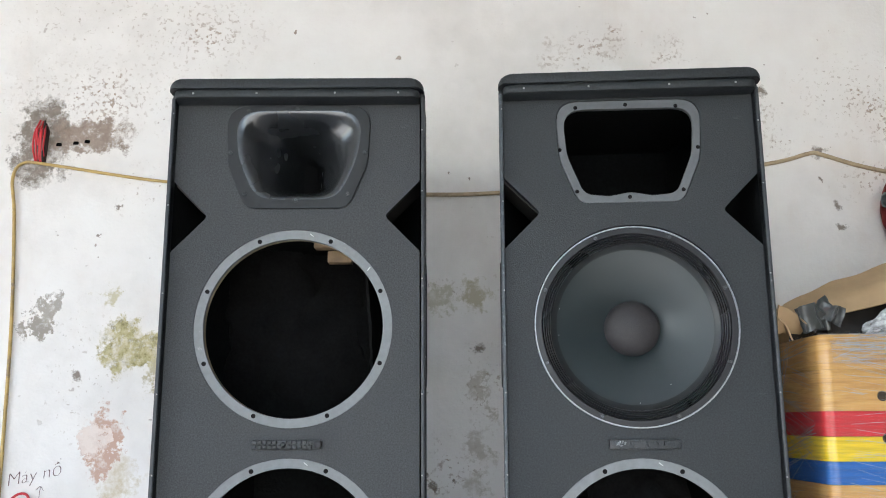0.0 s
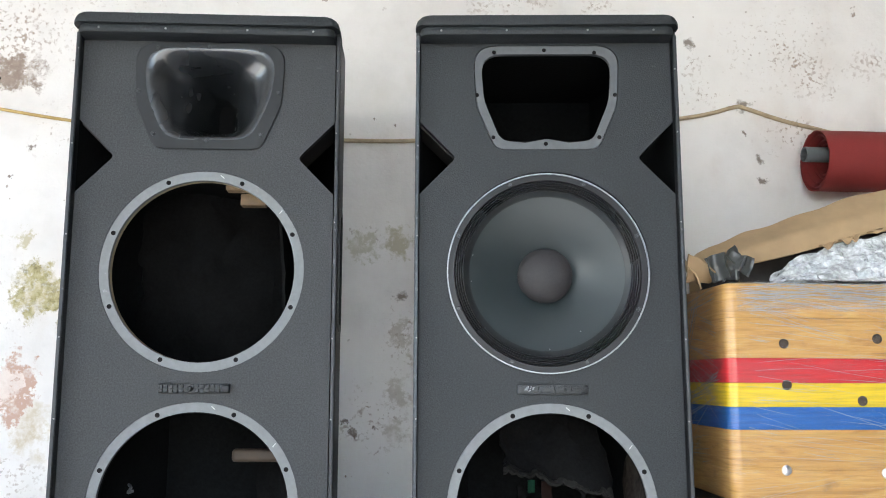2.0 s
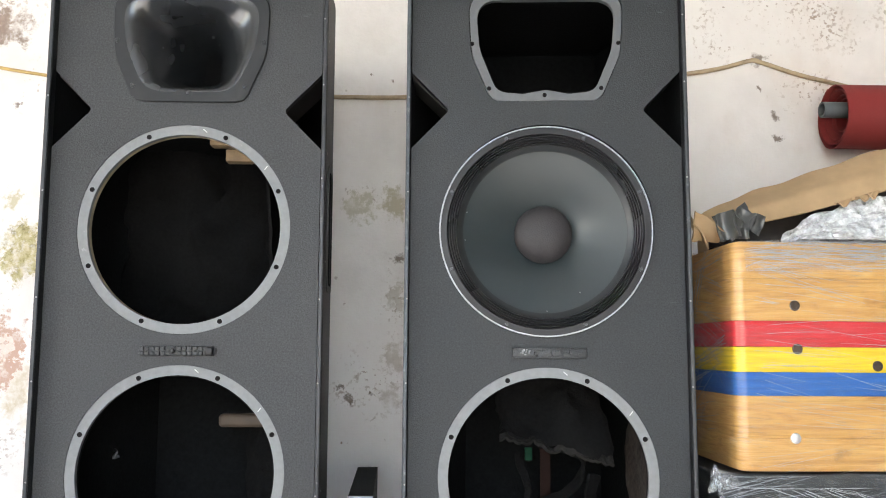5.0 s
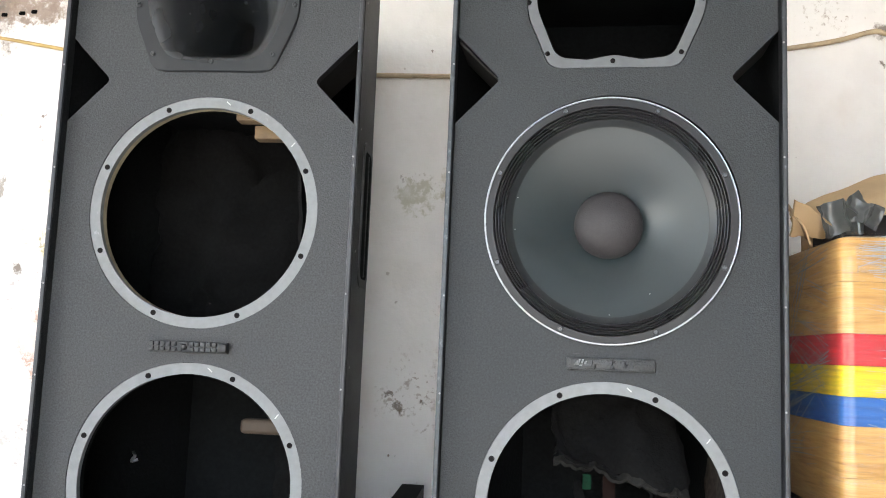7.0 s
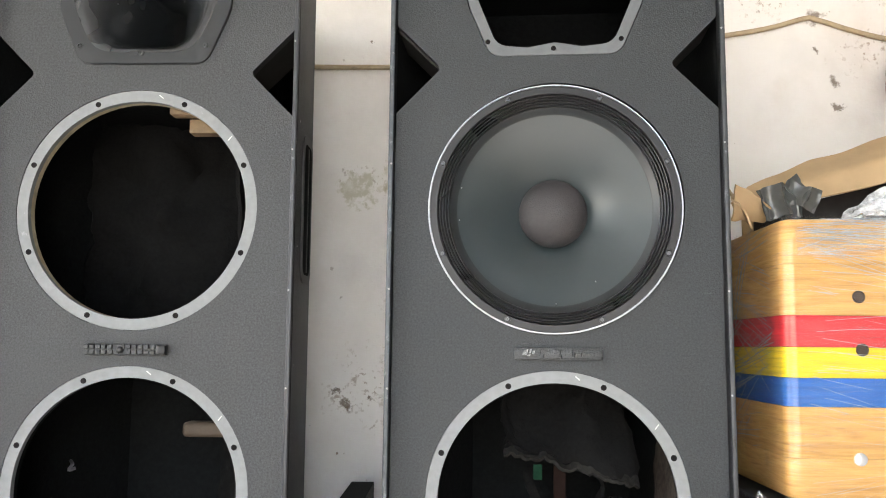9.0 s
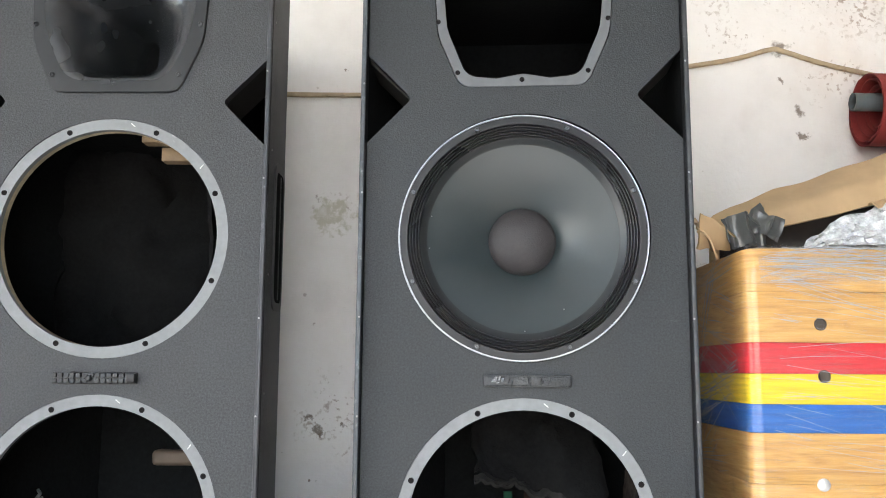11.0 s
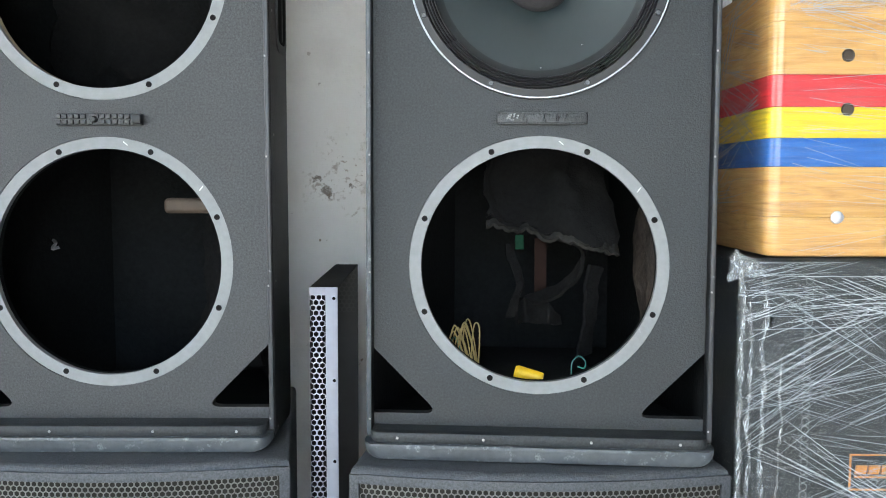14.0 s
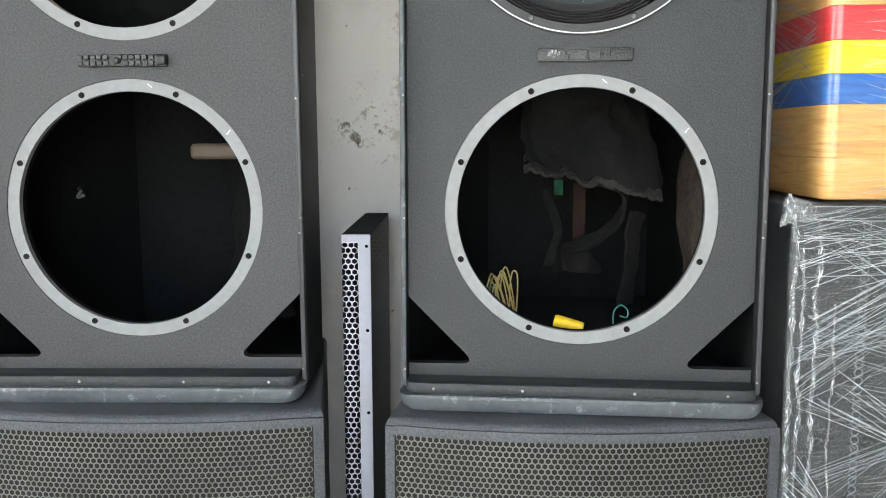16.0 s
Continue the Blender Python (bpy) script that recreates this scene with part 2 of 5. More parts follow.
def wall_mat():
    """Old limewashed plaster with peeled, mouldy and rusty places at their own spots."""
    m, nt, b = base_mat("old_white_plaster", (0.75, 0.73, 0.70), 0.85, 0, 0.25)
    v = coords(nt)
    sep = nt.nodes.new("ShaderNodeSeparateXYZ")
    nt.links.new(v, sep.inputs[0])
    X, Z = sep.outputs[0], sep.outputs[2]
    big, mid, fine = noi(nt, v, 1.3, 4), noi(nt, v, 7, 5, 0.62), noi(nt, v, 45, 5, 0.65)
    col = ramp(nt, mth(nt, "ADD", mth(nt, "MULTIPLY", big, 0.6), mth(nt, "MULTIPLY", mid, 0.4)),
               [(0.32, (0.67, 0.63, 0.595)), (0.5, (0.795, 0.755, 0.722)), (0.68, (0.84, 0.815, 0.785))])
    # rusty wash and dirty streaks, faint
    wash = ramp(nt, noi(nt, coords(nt, (1, 1, 0.45)), 3.1, 6, 0.65), [(0.56, 0.0), (0.75, 0.35)])
    col = mixc(nt, wash, col, (0.60, 0.47, 0.39))
    wx = mth(nt, "MULTIPLY", mth(nt, "SUBTRACT", noi(nt, v, 16, 5, 0.7), 0.5), 0.20)
    wx = mth(nt, "ADD", wx, mth(nt, "MULTIPLY", mth(nt, "SUBTRACT", noi(nt, v, 85, 4, 0.7), 0.5), 0.07))
    wz = mth(nt, "MULTIPLY", mth(nt, "SUBTRACT", noi(nt, coords(nt, (1, 1, 1), (0.7, 0.3, 0.9)), 16, 5, 0.7), 0.5), 0.22)
    px, pz = mth(nt, "ADD", X, wx), mth(nt, "ADD", Z, wz)
    grain = noi(nt, v, 60, 4, 0.7)
    worn = ramp(nt, noi(nt, v, 28, 6, 0.72), [(0.34, 0.25), (0.50, 0.95)])

    def blob(cx, cz, rx, rz, edge=0.25, turn=0.0):
        dx, dz = mth(nt, "SUBTRACT", px, cx), mth(nt, "SUBTRACT", pz, cz)
        c, s = math.cos(turn), math.sin(turn)
        ax = mth(nt, "ADD", mth(nt, "MULTIPLY", dx, c / rx), mth(nt, "MULTIPLY", dz, s / rx))
        az = mth(nt, "ADD", mth(nt, "MULTIPLY", dx, -s / rz), mth(nt, "MULTIPLY", dz, c / rz))
        d = mth(nt, "SQRT", mth(nt, "ADD", mth(nt, "MULTIPLY", ax, ax), mth(nt, "MULTIPLY", az, az)))
        m0 = ramp(nt, d, [(max(0.0, 0.9 - edge), 1.0), (1.0, 0.0)])
        return mth(nt, "MULTIPLY", m0, worn)

    def speck(mask, lo, scale=92):
        g = ramp(nt, noi(nt, v, scale, 3, 0.6), [(lo, 0.0), (lo + 0.05, 1.0)])
        return mth(nt, "MULTIPLY", mth(nt, "MULTIPLY", mask, g), 0.7)

    cement, soot = (0.30, 0.26, 0.22), (0.17, 0.125, 0.09)
    # speckled mould clusters: centre, size, threshold
    for cx, cz, rx, rz, lo in ((-0.663, 2.40, 0.22, 0.15, 0.575), (0.40, 2.365, 0.10, 0.05, 0.54), (0.614, 2.35, 0.06, 0.05, 0.55),
                               (1.12, 2.22, 0.19, 0.15, 0.59), (-0.95, 2.22, 0.30, 0.15, 0.575), (-0.82, 1.95, 0.08, 0.09, 0.61), (1.12, 1.98, 0.09, 0.05, 0.58), (-0.95, 2.45, 0.3, 0.12, 0.62), (-0.9, 1.45, 0.14, 0.25, 0.625),
                               (0.04, 1.235, 0.10, 0.11, 0.585), (0.10, 1.45, 0.07, 0.13, 0.585), (0.87, 2.10, 0.08, 0.10, 0.63),
                               (-0.85, 1.08, 0.12, 0.08, 0.55), (-0.62, 2.17, 0.14, 0.1, 0.62), (0.0, 1.68, 0.1, 0.05, 0.6),
                               (0.454, 2.378, 0.05, 0.05, 0.50), (0.62, 2.336, 0.045, 0.04, 0.48), (0.30, 2.328, 0.04, 0.05, 0.50), (0.38, 2.328, 0.05, 0.03, 0.52),
                               (0.87, 2.165, 0.05, 0.05, 0.53), (0.895, 2.08, 0.05, 0.045, 0.53), (1.17, 2.19, 0.09, 0.06, 0.53), (1.20, 2.125, 0.09, 0.06, 0.54), (1.38, 2.19, 0.08, 0.07, 0.52), (1.15, 1.995, 0.06, 0.04, 0.54),
                               (-0.905, 2.20, 0.10, 0.10, 0.52), (-0.63, 2.40, 0.09, 0.08, 0.53), (-0.03, 1.205, 0.05, 0.05, 0.53)):
        col = mixc(nt, speck(blob(cx, cz, rx, rz, 0.9), lo), col, (0.28, 0.185, 0.12))
    # scattered small dark chips everywhere
    chips = mth(nt, "MULTIPLY", ramp(nt, noi(nt, v, 38, 2, 0.5), [(0.73, 0.0), (0.76, 1.0)]), ramp(nt, big, [(0.4, 0.2), (0.6, 1.0)]))
    col = mixc(nt, chips, col, (0.30, 0.22, 0.17))
    # moss, peeled paint, cement patches
    moss = ramp(nt, grain, [(0.35, (0.22, 0.18, 0.07)), (0.5, (0.42, 0.36, 0.17)), (0.65, (0.55, 0.48, 0.30))])
    col = mixc(nt, blob(-0.80, 1.545, 0.105, 0.065, 0.15, -0.5), col, moss)
    col = mixc(nt, blob(-0.70, 1.46, 0.045, 0.12, 0.2), col, (0.46, 0.40, 0.27))
    col = mixc(nt, blob(-0.855, 1.675, 0.03, 0.03, 0.5), col, (0.55, 0.49, 0.34))
    col = mixc(nt, blob(0.09, 1.68, 0.055, 0.04, 0.4), col, (0.50, 0.45, 0.33))
    col = mixc(nt, blob(-0.01, 1.66, 0.04, 0.03, 0.5), col, (0.56, 0.52, 0.42))
    col = mixc(nt, blob(-1.035, 1.60, 0.045, 0.045, 0.12), col, cement)
    col = mixc(nt, blob(-1.01, 1.65, 0.028, 0.05, 0.3), col, (0.36, 0.32, 0.28))
    pink = mth(nt, "MULTIPLY", blob(-0.855, 1.295, 0.048, 0.085, 0.12, -0.35), 1.0)
    col = mixc(nt, pink, col, (0.52, 0.33, 0.25))
    col = mixc(nt, blob(-0.873, 1.305, 0.028, 0.050, 0.2, -0.2), col, (0.76, 0.66, 0.60))
    col = mixc(nt, blob(-0.80, 1.20, 0.05, 0.08, 0.6), col, (0.58, 0.49, 0.36))
    col = mixc(nt, blob(-1.085, 2.085, 0.085, 0.145, 0.15), col, mixc(nt, grain, (0.08, 0.065, 0.05), (0.34, 0.28, 0.23)))
    col = mixc(nt, blob(-0.95, 2.105, 0.12, 0.06, 0.15), col, mixc(nt, grain, (0.17, 0.115, 0.085), (0.42, 0.33, 0.27)))
    for cx, cz, rx, rz in ((0.087, 1.445, 0.030, 0.045), (0.118, 1.385, 0.024, 0.030), (0.096, 1.295, 0.040, 0.060), (0.080, 1.200, 0.050, 0.045)):
        col = mixc(nt, mth(nt, "MULTIPLY", blob(cx, cz, rx * 0.85, rz * 0.85, 0.5), 0.7), col, mixc(nt, grain, (0.36, 0.30, 0.23), (0.58, 0.52, 0.44)))
    col = mixc(nt, blob(-0.55, 1.31, 0.2, 0.2, 0.9), col, (0.62, 0.56, 0.48))
    for cx, cz, r in ((1.049, 1.907, 0.013), (1.048, 1.860, 0.011), (1.005, 2.062, 0.020), (-0.93, 1.47, 0.013), (-0.86, 1.905, 0.010),
                      (0.016, 2.0, 0.006), (0.07, 1.985, 0.006), (-0.024, 1.192, 0.009), (0.86, 2.235, 0.018), (1.0, 1.985, 0.008), (-0.905, 1.83, 0.008),
                      (-0.041, 1.222, 0.008), (0.025, 1.203, 0.008), (0.09, 1.54, 0.016), (-1.16, 1.60, 0.016)):
        dx, dz = mth(nt, "ADD", mth(nt, "SUBTRACT", X, cx), mth(nt, "MULTIPLY", wx, 0.35)), mth(nt, "ADD", mth(nt, "SUBTRACT", Z, cz), mth(nt, "MULTIPLY", wz, 0.35))
        d = mth(nt, "SQRT", mth(nt, "ADD", mth(nt, "MULTIPLY", dx, dx), mth(nt, "MULTIPLY", dz, dz)))
        col = mixc(nt, ramp(nt, mth(nt, "DIVIDE", d, r), [(0.45, 0.85), (1.0, 0.0)]), col, soot)
    nt.links.new(col, b.inputs["Base Color"])
    h = mth(nt, "ADD", mth(nt, "MULTIPLY", mid, 0.7), mth(nt, "MULTIPLY", fine, 0.3))
    bump(nt, b, mth(nt, "SUBTRACT", h, mth(nt, "MULTIPLY", chips, 0.4)), 0.35, 0.012)
    return m


M_WALL = wall_mat()


# ---- mesh helpers ----
def finish(ob, angle=35):
    me = ob.data
    me.shade_smooth()
    me.set_sharp_from_angle(angle=radians(angle))
    return ob


def part(name, bm, material, parent=None, label="", angle=35):
    """Links a bmesh as one mesh object under a thing or part."""
    bmesh.ops.recalc_face_normals(bm, faces=bm.faces)
    me = bpy.data.meshes.new(name)
    bm.to_mesh(me)
    bm.free()
    me.materials.append(material)
    ob = new(name, me)
    finish(ob, angle)
    if parent:
        ob.parent = parent
    if label:
        ob["label"] = label
    return ob


def same(name, ob, parent, m):
    """Another object on the same mesh."""
    o = new(name, ob.data)
    o.parent = parent
    o.matrix_basis = m
    return o


def box(bm, x0, x1, y0, y1, z0, z1, bevel=0.0, seg=2):
    g = bmesh.ops.create_cube(bm, size=1.0, matrix=Matrix.Translation(((x0 + x1) / 2, (y0 + y1) / 2, (z0 + z1) / 2)) @ Matrix.Diagonal((x1 - x0, y1 - y0, z1 - z0, 1)))
    if bevel:
        es = list({e for v in g["verts"] for e in v.link_edges})
        bmesh.ops.bevel(bm, geom=es, offset=bevel, segments=seg, affect="EDGES", profile=0.5)
    return bm


def B(*a, **k):
    return box(bmesh.new(), *a, **k)


def rounded(corners, seg=6):
    """A polygon with each corner (x, z, radius) rounded."""
    out = []
    n = len(corners)
    for i, (x, z, r) in enumerate(corners):
        p = Vector((x, z))
        a = (Vector(corners[i - 1][:2]) - p)
        c = (Vector(corners[(i + 1) % n][:2]) - p)
        if r <= 0:
            out.append((x, z))
            continue
        la, lc = a.length, c.length
        a.normalize(), c.normalize()
        half = a.angle(c) / 2
        ka = 0.49 if corners[i - 1][2] > 0 else 0.95
        kc = 0.49 if corners[(i + 1) % n][2] > 0 else 0.95
        t = min(r / math.tan(half), la * ka, lc * kc)
        p0, p1 = p + a * t, p + c * t
        for k in range(seg + 1):
            s = k / seg
            q = p0 * (1 - s) ** 2 + p * (2 * s * (1 - s)) + p1 * s ** 2
            out.append((q.x, q.y))
    return out


def circle(r, n=64, cx=0.0, cz=0.0):
    return [(cx + r * math.cos(2 * math.pi * k / n), cz + r * math.sin(2 * math.pi * k / n)) for k in range(n)]


def plate(outer, holes, y0, y1):
    """A flat plate in x-z with holes through it, from depth y0 to y1."""
    bm = bmesh.new()
    edges = []
    for loop in [outer] + holes:
        vs = [bm.verts.new((x, y0, z)) for x, z in loop]
        edges += [bm.edges.new((vs[i], vs[(i + 1) % len(vs)])) for i in range(len(vs))]
    bmesh.ops.triangle_fill(bm, use_beauty=True, use_dissolve=False, edges=edges, normal=(0, -1, 0))
    g = bmesh.ops.extrude_face_region(bm, geom=bm.faces[:])
    for v in g["geom"]:
        if isinstance(v, bmesh.types.BMVert):
            v.co.y = y1
    return bm


def loft(bm, loops, close_start=False, close_end=False):
    rings = [[bm.verts.new(p) for p in lp] for lp in loops]
    n = len(rings[0])
    for a, b in zip(rings, rings[1:]):
        for i in range(n):
            j = (i + 1) % n
            bm.faces.new((a[i], a[j], b[j], b[i]))
    if close_start:
        bm.faces.new(rings[0])
    if close_end:
        bm.faces.new(list(reversed(rings[-1])))
    return bm


def lathe(profile, n=64, cx=0.0, cz=0.0, bm=None):
    """Turns (radius, depth) about the y axis through (cx, cz); a radius of 0 closes it."""
    bm = bm or bmesh.new()
    prev = None
    for r, y in profile:
        if r <= 1e-6:
            ring = [bm.verts.new((cx, y, cz))]
        else:
            ring = [bm.verts.new((cx + r * math.cos(2 * math.pi * k / n), y, cz + r * math.sin(2 * math.pi * k / n))) for k in range(n)]
        if prev:
            for i in range(n):
                j = (i + 1) % n
                if len(ring) == 1 and len(prev) > 1:
                    bm.faces.new((prev[i], prev[j], ring[0]))
                elif len(prev) == 1 and len(ring) > 1:
                    bm.faces.new((prev[0], ring[j], ring[i]))
                else:
                    bm.faces.new((prev[i], prev[j], ring[j], ring[i]))
        prev = ring
    return bm


def tube(pts, r, n=8, bm=None, cap=True):
    """A tube along points; r may be one radius or one per point."""
    bm = bm or bmesh.new()
    pts = [Vector(p) for p in pts]
    rs = r if isinstance(r, (list, tuple)) else [r] * len(pts)
    up = Vector((0.31, 0.77, 0.55))
    rings = []
    for i, p in enumerate(pts):
        d = (pts[min(i + 1, len(pts) - 1)] - pts[max(i - 1, 0)]).normalized()
        a = d.cross(up).normalized()
        b = d.cross(a).normalized()
        rings.append([bm.verts.new(p + (a * math.cos(2 * math.pi * k / n) + b * math.sin(2 * math.pi * k / n)) * rs[i]) for k in range(n)])
    for a, b in zip(rings, rings[1:]):
        for i in range(n):
            bm.faces.new((a[i], a[(i + 1) % n], b[(i + 1) % n], b[i]))
    if cap:
        bm.faces.new(rings[0])
        bm.faces.new(rings[-1])
    return bm


def smooth_path(pts, sub=8):
    """Catmull-Rom through points."""
    P = [Vector(p) for p in pts]
    P = [P[0] * 2 - P[1]] + P + [P[-1] * 2 - P[-2]]
    out = []
    for i in range(1, len(P) - 2):
        for k in range(sub):
            t = k / sub
            a, b, c, d = P[i - 1], P[i], P[i + 1], P[i + 2]
            out.append(0.5 * ((2 * b) + (c - a) * t + (2 * a - 5 * b + 4 * c - d) * t * t + (3 * b - a - 3 * c + d) * t ** 3))
    out.append(P[-2])
    return out


def sheet(fn, nu, nv, thick):
    """A thin solid sheet from fn(s, t) -> point, s and t from 0 to 1."""
    bm = bmesh.new()
    g = [[bm.verts.new(fn(i / nu, j / nv)) for j in range(nv + 1)] for i in range(nu + 1)]
    for i in range(nu):
        for j in range(nv):
            bm.faces.new((g[i][j], g[i + 1][j], g[i + 1][j + 1], g[i][j + 1]))
    bm.normal_update()
    h = [[bm.verts.new(v.co - v.normal * thick) for v in row] for row in g]
    for i in range(nu):
        for j in range(nv):
            bm.faces.new((h[i][j], h[i][j + 1], h[i + 1][j + 1], h[i + 1][j]))
    rim = [(i, 0) for i in range(nu)] + [(nu, j) for j in range(nv)] + [(i, nv) for i in range(nu, 0, -1)] + [(0, j) for j in range(nv, 0, -1)]
    for (i, j), (p, q) in zip(rim, rim[1:] + rim[:1]):
        bm.faces.new((g[i][j], h[i][j], h[p][q], g[p][q]))
    return bm


def empty(name, m):
    ob = new(name)
    ob.matrix_world = m
    ob.empty_display_size = 0.1
    return ob


def hex_sheet(width, z0, z1, pitch, hole, place, bm=None):
    """A perforated sheet with hexagonal holes; place(x, z) -> point."""
    bm = bm or bmesh.new()
    rows, row = [], pitch * math.sqrt(3) / 2
    nz = int((z1 - z0) / row)
    nx = int(width / pitch)
    R = pitch / math.sqrt(3)
    for j in range(nz):
        for i in range(nx):
            cx = -width / 2 + pitch * (i + 0.5 + 0.5 * (j % 2))
            cz = z1 - row * (j + 0.5)
            if cx > width / 2 - pitch * 0.3:
                continue
            o, n_ = [], []
            for k in range(6):
                a = math.pi / 6 + k * math.pi / 3
                o.append(bm.verts.new(place(cx + R * math.cos(a), cz + R * math.sin(a))))
                n_.append(bm.verts.new(place(cx + R * hole * math.cos(a), cz + R * hole * math.sin(a))))
            for k in range(6):
                q = (k + 1) % 6
                bm.faces.new((o[k], o[q], n_[q], n_[k]))
    return bm


# ---- the shed: the wall behind, and unseen sides added around it ----
WALL = 2.204
def structure(name, bm, mat):
    return tagged(part(name, bm, mat), kind="structure")


structure("wall_north", B(-4.0, 4.0, WALL, WALL + 0.2, 0.0, 3.6), M_WALL)
# The other walls and ceiling are unseen, added so their openings shape the light.
structure("wall_east", B(4.0, 4.2, -2.5, WALL + 0.2, 0.0, 3.6), M_EAST)
structure("wall_south", plate([(-4.0, 0.0), (-1.5, 0.0), (-1.5, 3.0), (1.3, 3.0), (1.3, 0.0), (4.0, 0.0), (4.0, 3.6), (-4.0, 3.6)], [], -2.5, -2.3), M_PLAIN)
bm = plate([(-2.5, 0.0), (-2.2, 0.0), (-2.2, 2.9), (0.9, 2.9), (0.9, 0.0), (WALL + 0.2, 0.0), (WALL + 0.2, 3.6), (-2.5, 3.6)], [], 4.0, 4.2)
bmesh.ops.rotate(bm, matrix=Matrix.Rotation(radians(90), 3, "Z"), verts=bm.verts)
structure("wall_west", bm, M_PLAIN)
structure("floor", B(-4.2, 4.2, -2.5, WALL, -0.15, 0.0), M_FLOOR)
structure("ceiling", B(-4.3, 4.3, -2.4, WALL + 0.3, 3.6, 3.72), M_ROOF)
bm = bmesh.new()
bmesh.ops.create_grid(bm, x_segments=8, y_segments=8, size=900.0, matrix=Matrix.Translation((0, 0, -0.06)))
structure("ground", bm, M_GROUND)


# ---- two-way cabinets, 1.22 m high ----
H0 = 0.285            # from the base to the lower woofer's centre
HW, IN, LIP = 0.2572, 0.2495, 0.2578
V1 = 0.445            # upper woofer above the lower
BOLT = 0.185


def on(v):
    return v + H0


def cab_body():
    """The shell: rounded rectangle in front, straight sides, then a taper to the back; open in front."""
    bm = bmesh.new()
    loops = []
    def ring(hw, lo, hi, w, r):
        return [(x, w, on(z)) for x, z in rounded([(-hw, lo, r), (hw, lo, r), (hw, hi, r), (-hw, hi, r)], 4)]
    loops.append(ring(IN, -0.258, 0.917, 0.0020, 0.004))
    loops.append(ring(IN, -0.258, 0.917, -0.0150, 0.004))
    loops.append(ring(HW - 0.003, -0.282, 0.939, -0.0150, 0.024))
    loops.append(ring(HW, -0.285, 0.942, -0.012, 0.026))
    loops.append(ring(HW, -0.285, 0.942, 0.010, 0.026))
    loops.append(ring(HW - 0.002, -0.284, 0.941, 0.013, 0.026))
    loops.append(ring(HW, -0.285, 0.942, 0.118, 0.026))
    loops.append(ring(HW - 0.006, -0.285, 0.942, 0.132, 0.026))
    loops.append(ring(0.160, -0.285, 0.942, 0.420, 0.02))
    loops.append(ring(0.150, -0.28, 0.937, 0.425, 0.02))
    loft(bm, loops, close_end=True)
    return bm


def cab_lining():
    bm = bmesh.new()
    def ring(hw, lo, hi, w):
        return [(-hw, w, on(lo)), (hw, w, on(lo)), (hw, w, on(hi)), (-hw, w, on(hi))]
    loft(bm, [ring(IN - 0.001, -0.257, 0.916, 0.002), ring(IN - 0.001, -0.257, 0.916, 0.12), ring(0.150, -0.258, 0.917, 0.405)], close_end=True)
    return bm


def horn_outline(grow, seg=7):
    c = [(-0.148, 0.899, 0.045), (-0.141, 0.775, 0.10), (-0.104, 0.686, 0.028), (0.098, 0.686, 0.028), (0.136, 0.775, 0.10), (0.143, 0.899, 0.045)]
    cx, cz = -0.003, 0.80
    out = []
    for x, z, r in c:
        d = Vector((x - cx, z - cz))
        d = d * (1 + grow / d.length)
        out.append((cx + d.x, on(cz + d.y), r))
    return rounded(out, seg)


def port(side):
    """The notch of the upper triangular port, from top to bottom."""
    s = side
    return [(s * IN, on(0.741), 0.0), (s * 0.1775, on(0.668), 0.010), (s * IN, on(0.5955), 0.0)]


def low_port(side):
    s = side
    return [(s * IN, on(-0.127), 0.0), (s * 0.148, on(-0.2275), 0.010), (s * IN, on(-0.2275), 0.0)]


def ring_plate(cz, parent, rim_mat):
    ring = part("mounting_ring", plate(circle(0.1945, 72, 0, on(cz)), [circle(0.1765, 72, 0, on(cz))], 0.0015, 0.012), M_RING, parent, "bare grey mounting ring round the opening")
    for a, tw in ((80, 0.7), (38, -0.9)):
        x, z = 0.187 * math.cos(radians(a)), on(cz) + 0.187 * math.sin(radians(a))
        chip = part("paint_chip", B(-0.0045, 0.0045, 0.0006, 0.0016, -0.0009, 0.0009, bevel=0.0003), M_CHIP, ring)
        chip.matrix_basis = Matrix.Translation((x, 0, z)) @ Matrix.Rotation(tw, 4, "Y")
    bm = lathe([(0.1765, 0.0025), (0.1768, 0.024), (0.188, 0.024)], 72, 0, on(cz))
    part("cutout_edge", bm, rim_mat, ring, "raw sawn edge of the board")
    for k in range(8):
        a = radians(22.5 + 45 * k)
        x, z = BOLT * math.cos(a), on(cz) + BOLT * math.sin(a)
        if k:
            same("bolt_hole", nut, ring, Matrix.Translation((x, 0, z)))
        else:
            b2 = lathe([(0.0046, 0.0014), (0.0045, 0.0005), (0.0034, 0.0004), (0.0032, 0.0010), (0.0, 0.0011)], 12)
            nut = part("bolt_hole", b2, M_SCREWHOLE, ring, "dark threaded bolt hole")
            nut.matrix_basis = Matrix.Translation((x, 0, z))
    return ring


M_CHIP = grainy("white_paint_chip", (0.6, 0.6, 0.58), 0.6)
M_SCREWHOLE = grainy("dark_tee_nut", (0.010, 0.009, 0.009), 0.8, 0.0, 0.3, spec=0.1)


BADGE_L, BADGE_R = (-0.0035, on(0.2203)), (0.004, on(0.2203))


def screw_mesh(parent, mat, name="screw", r=0.004):
    b2 = lathe([(r, 0.0), (r, -r * 0.25), (r * 0.7, -r * 0.5), (r * 0.45, -r * 0.5), (r * 0.4, -r * 0.1), (0.0, -r * 0.1)], 12)
    return part(name, b2, mat, parent)


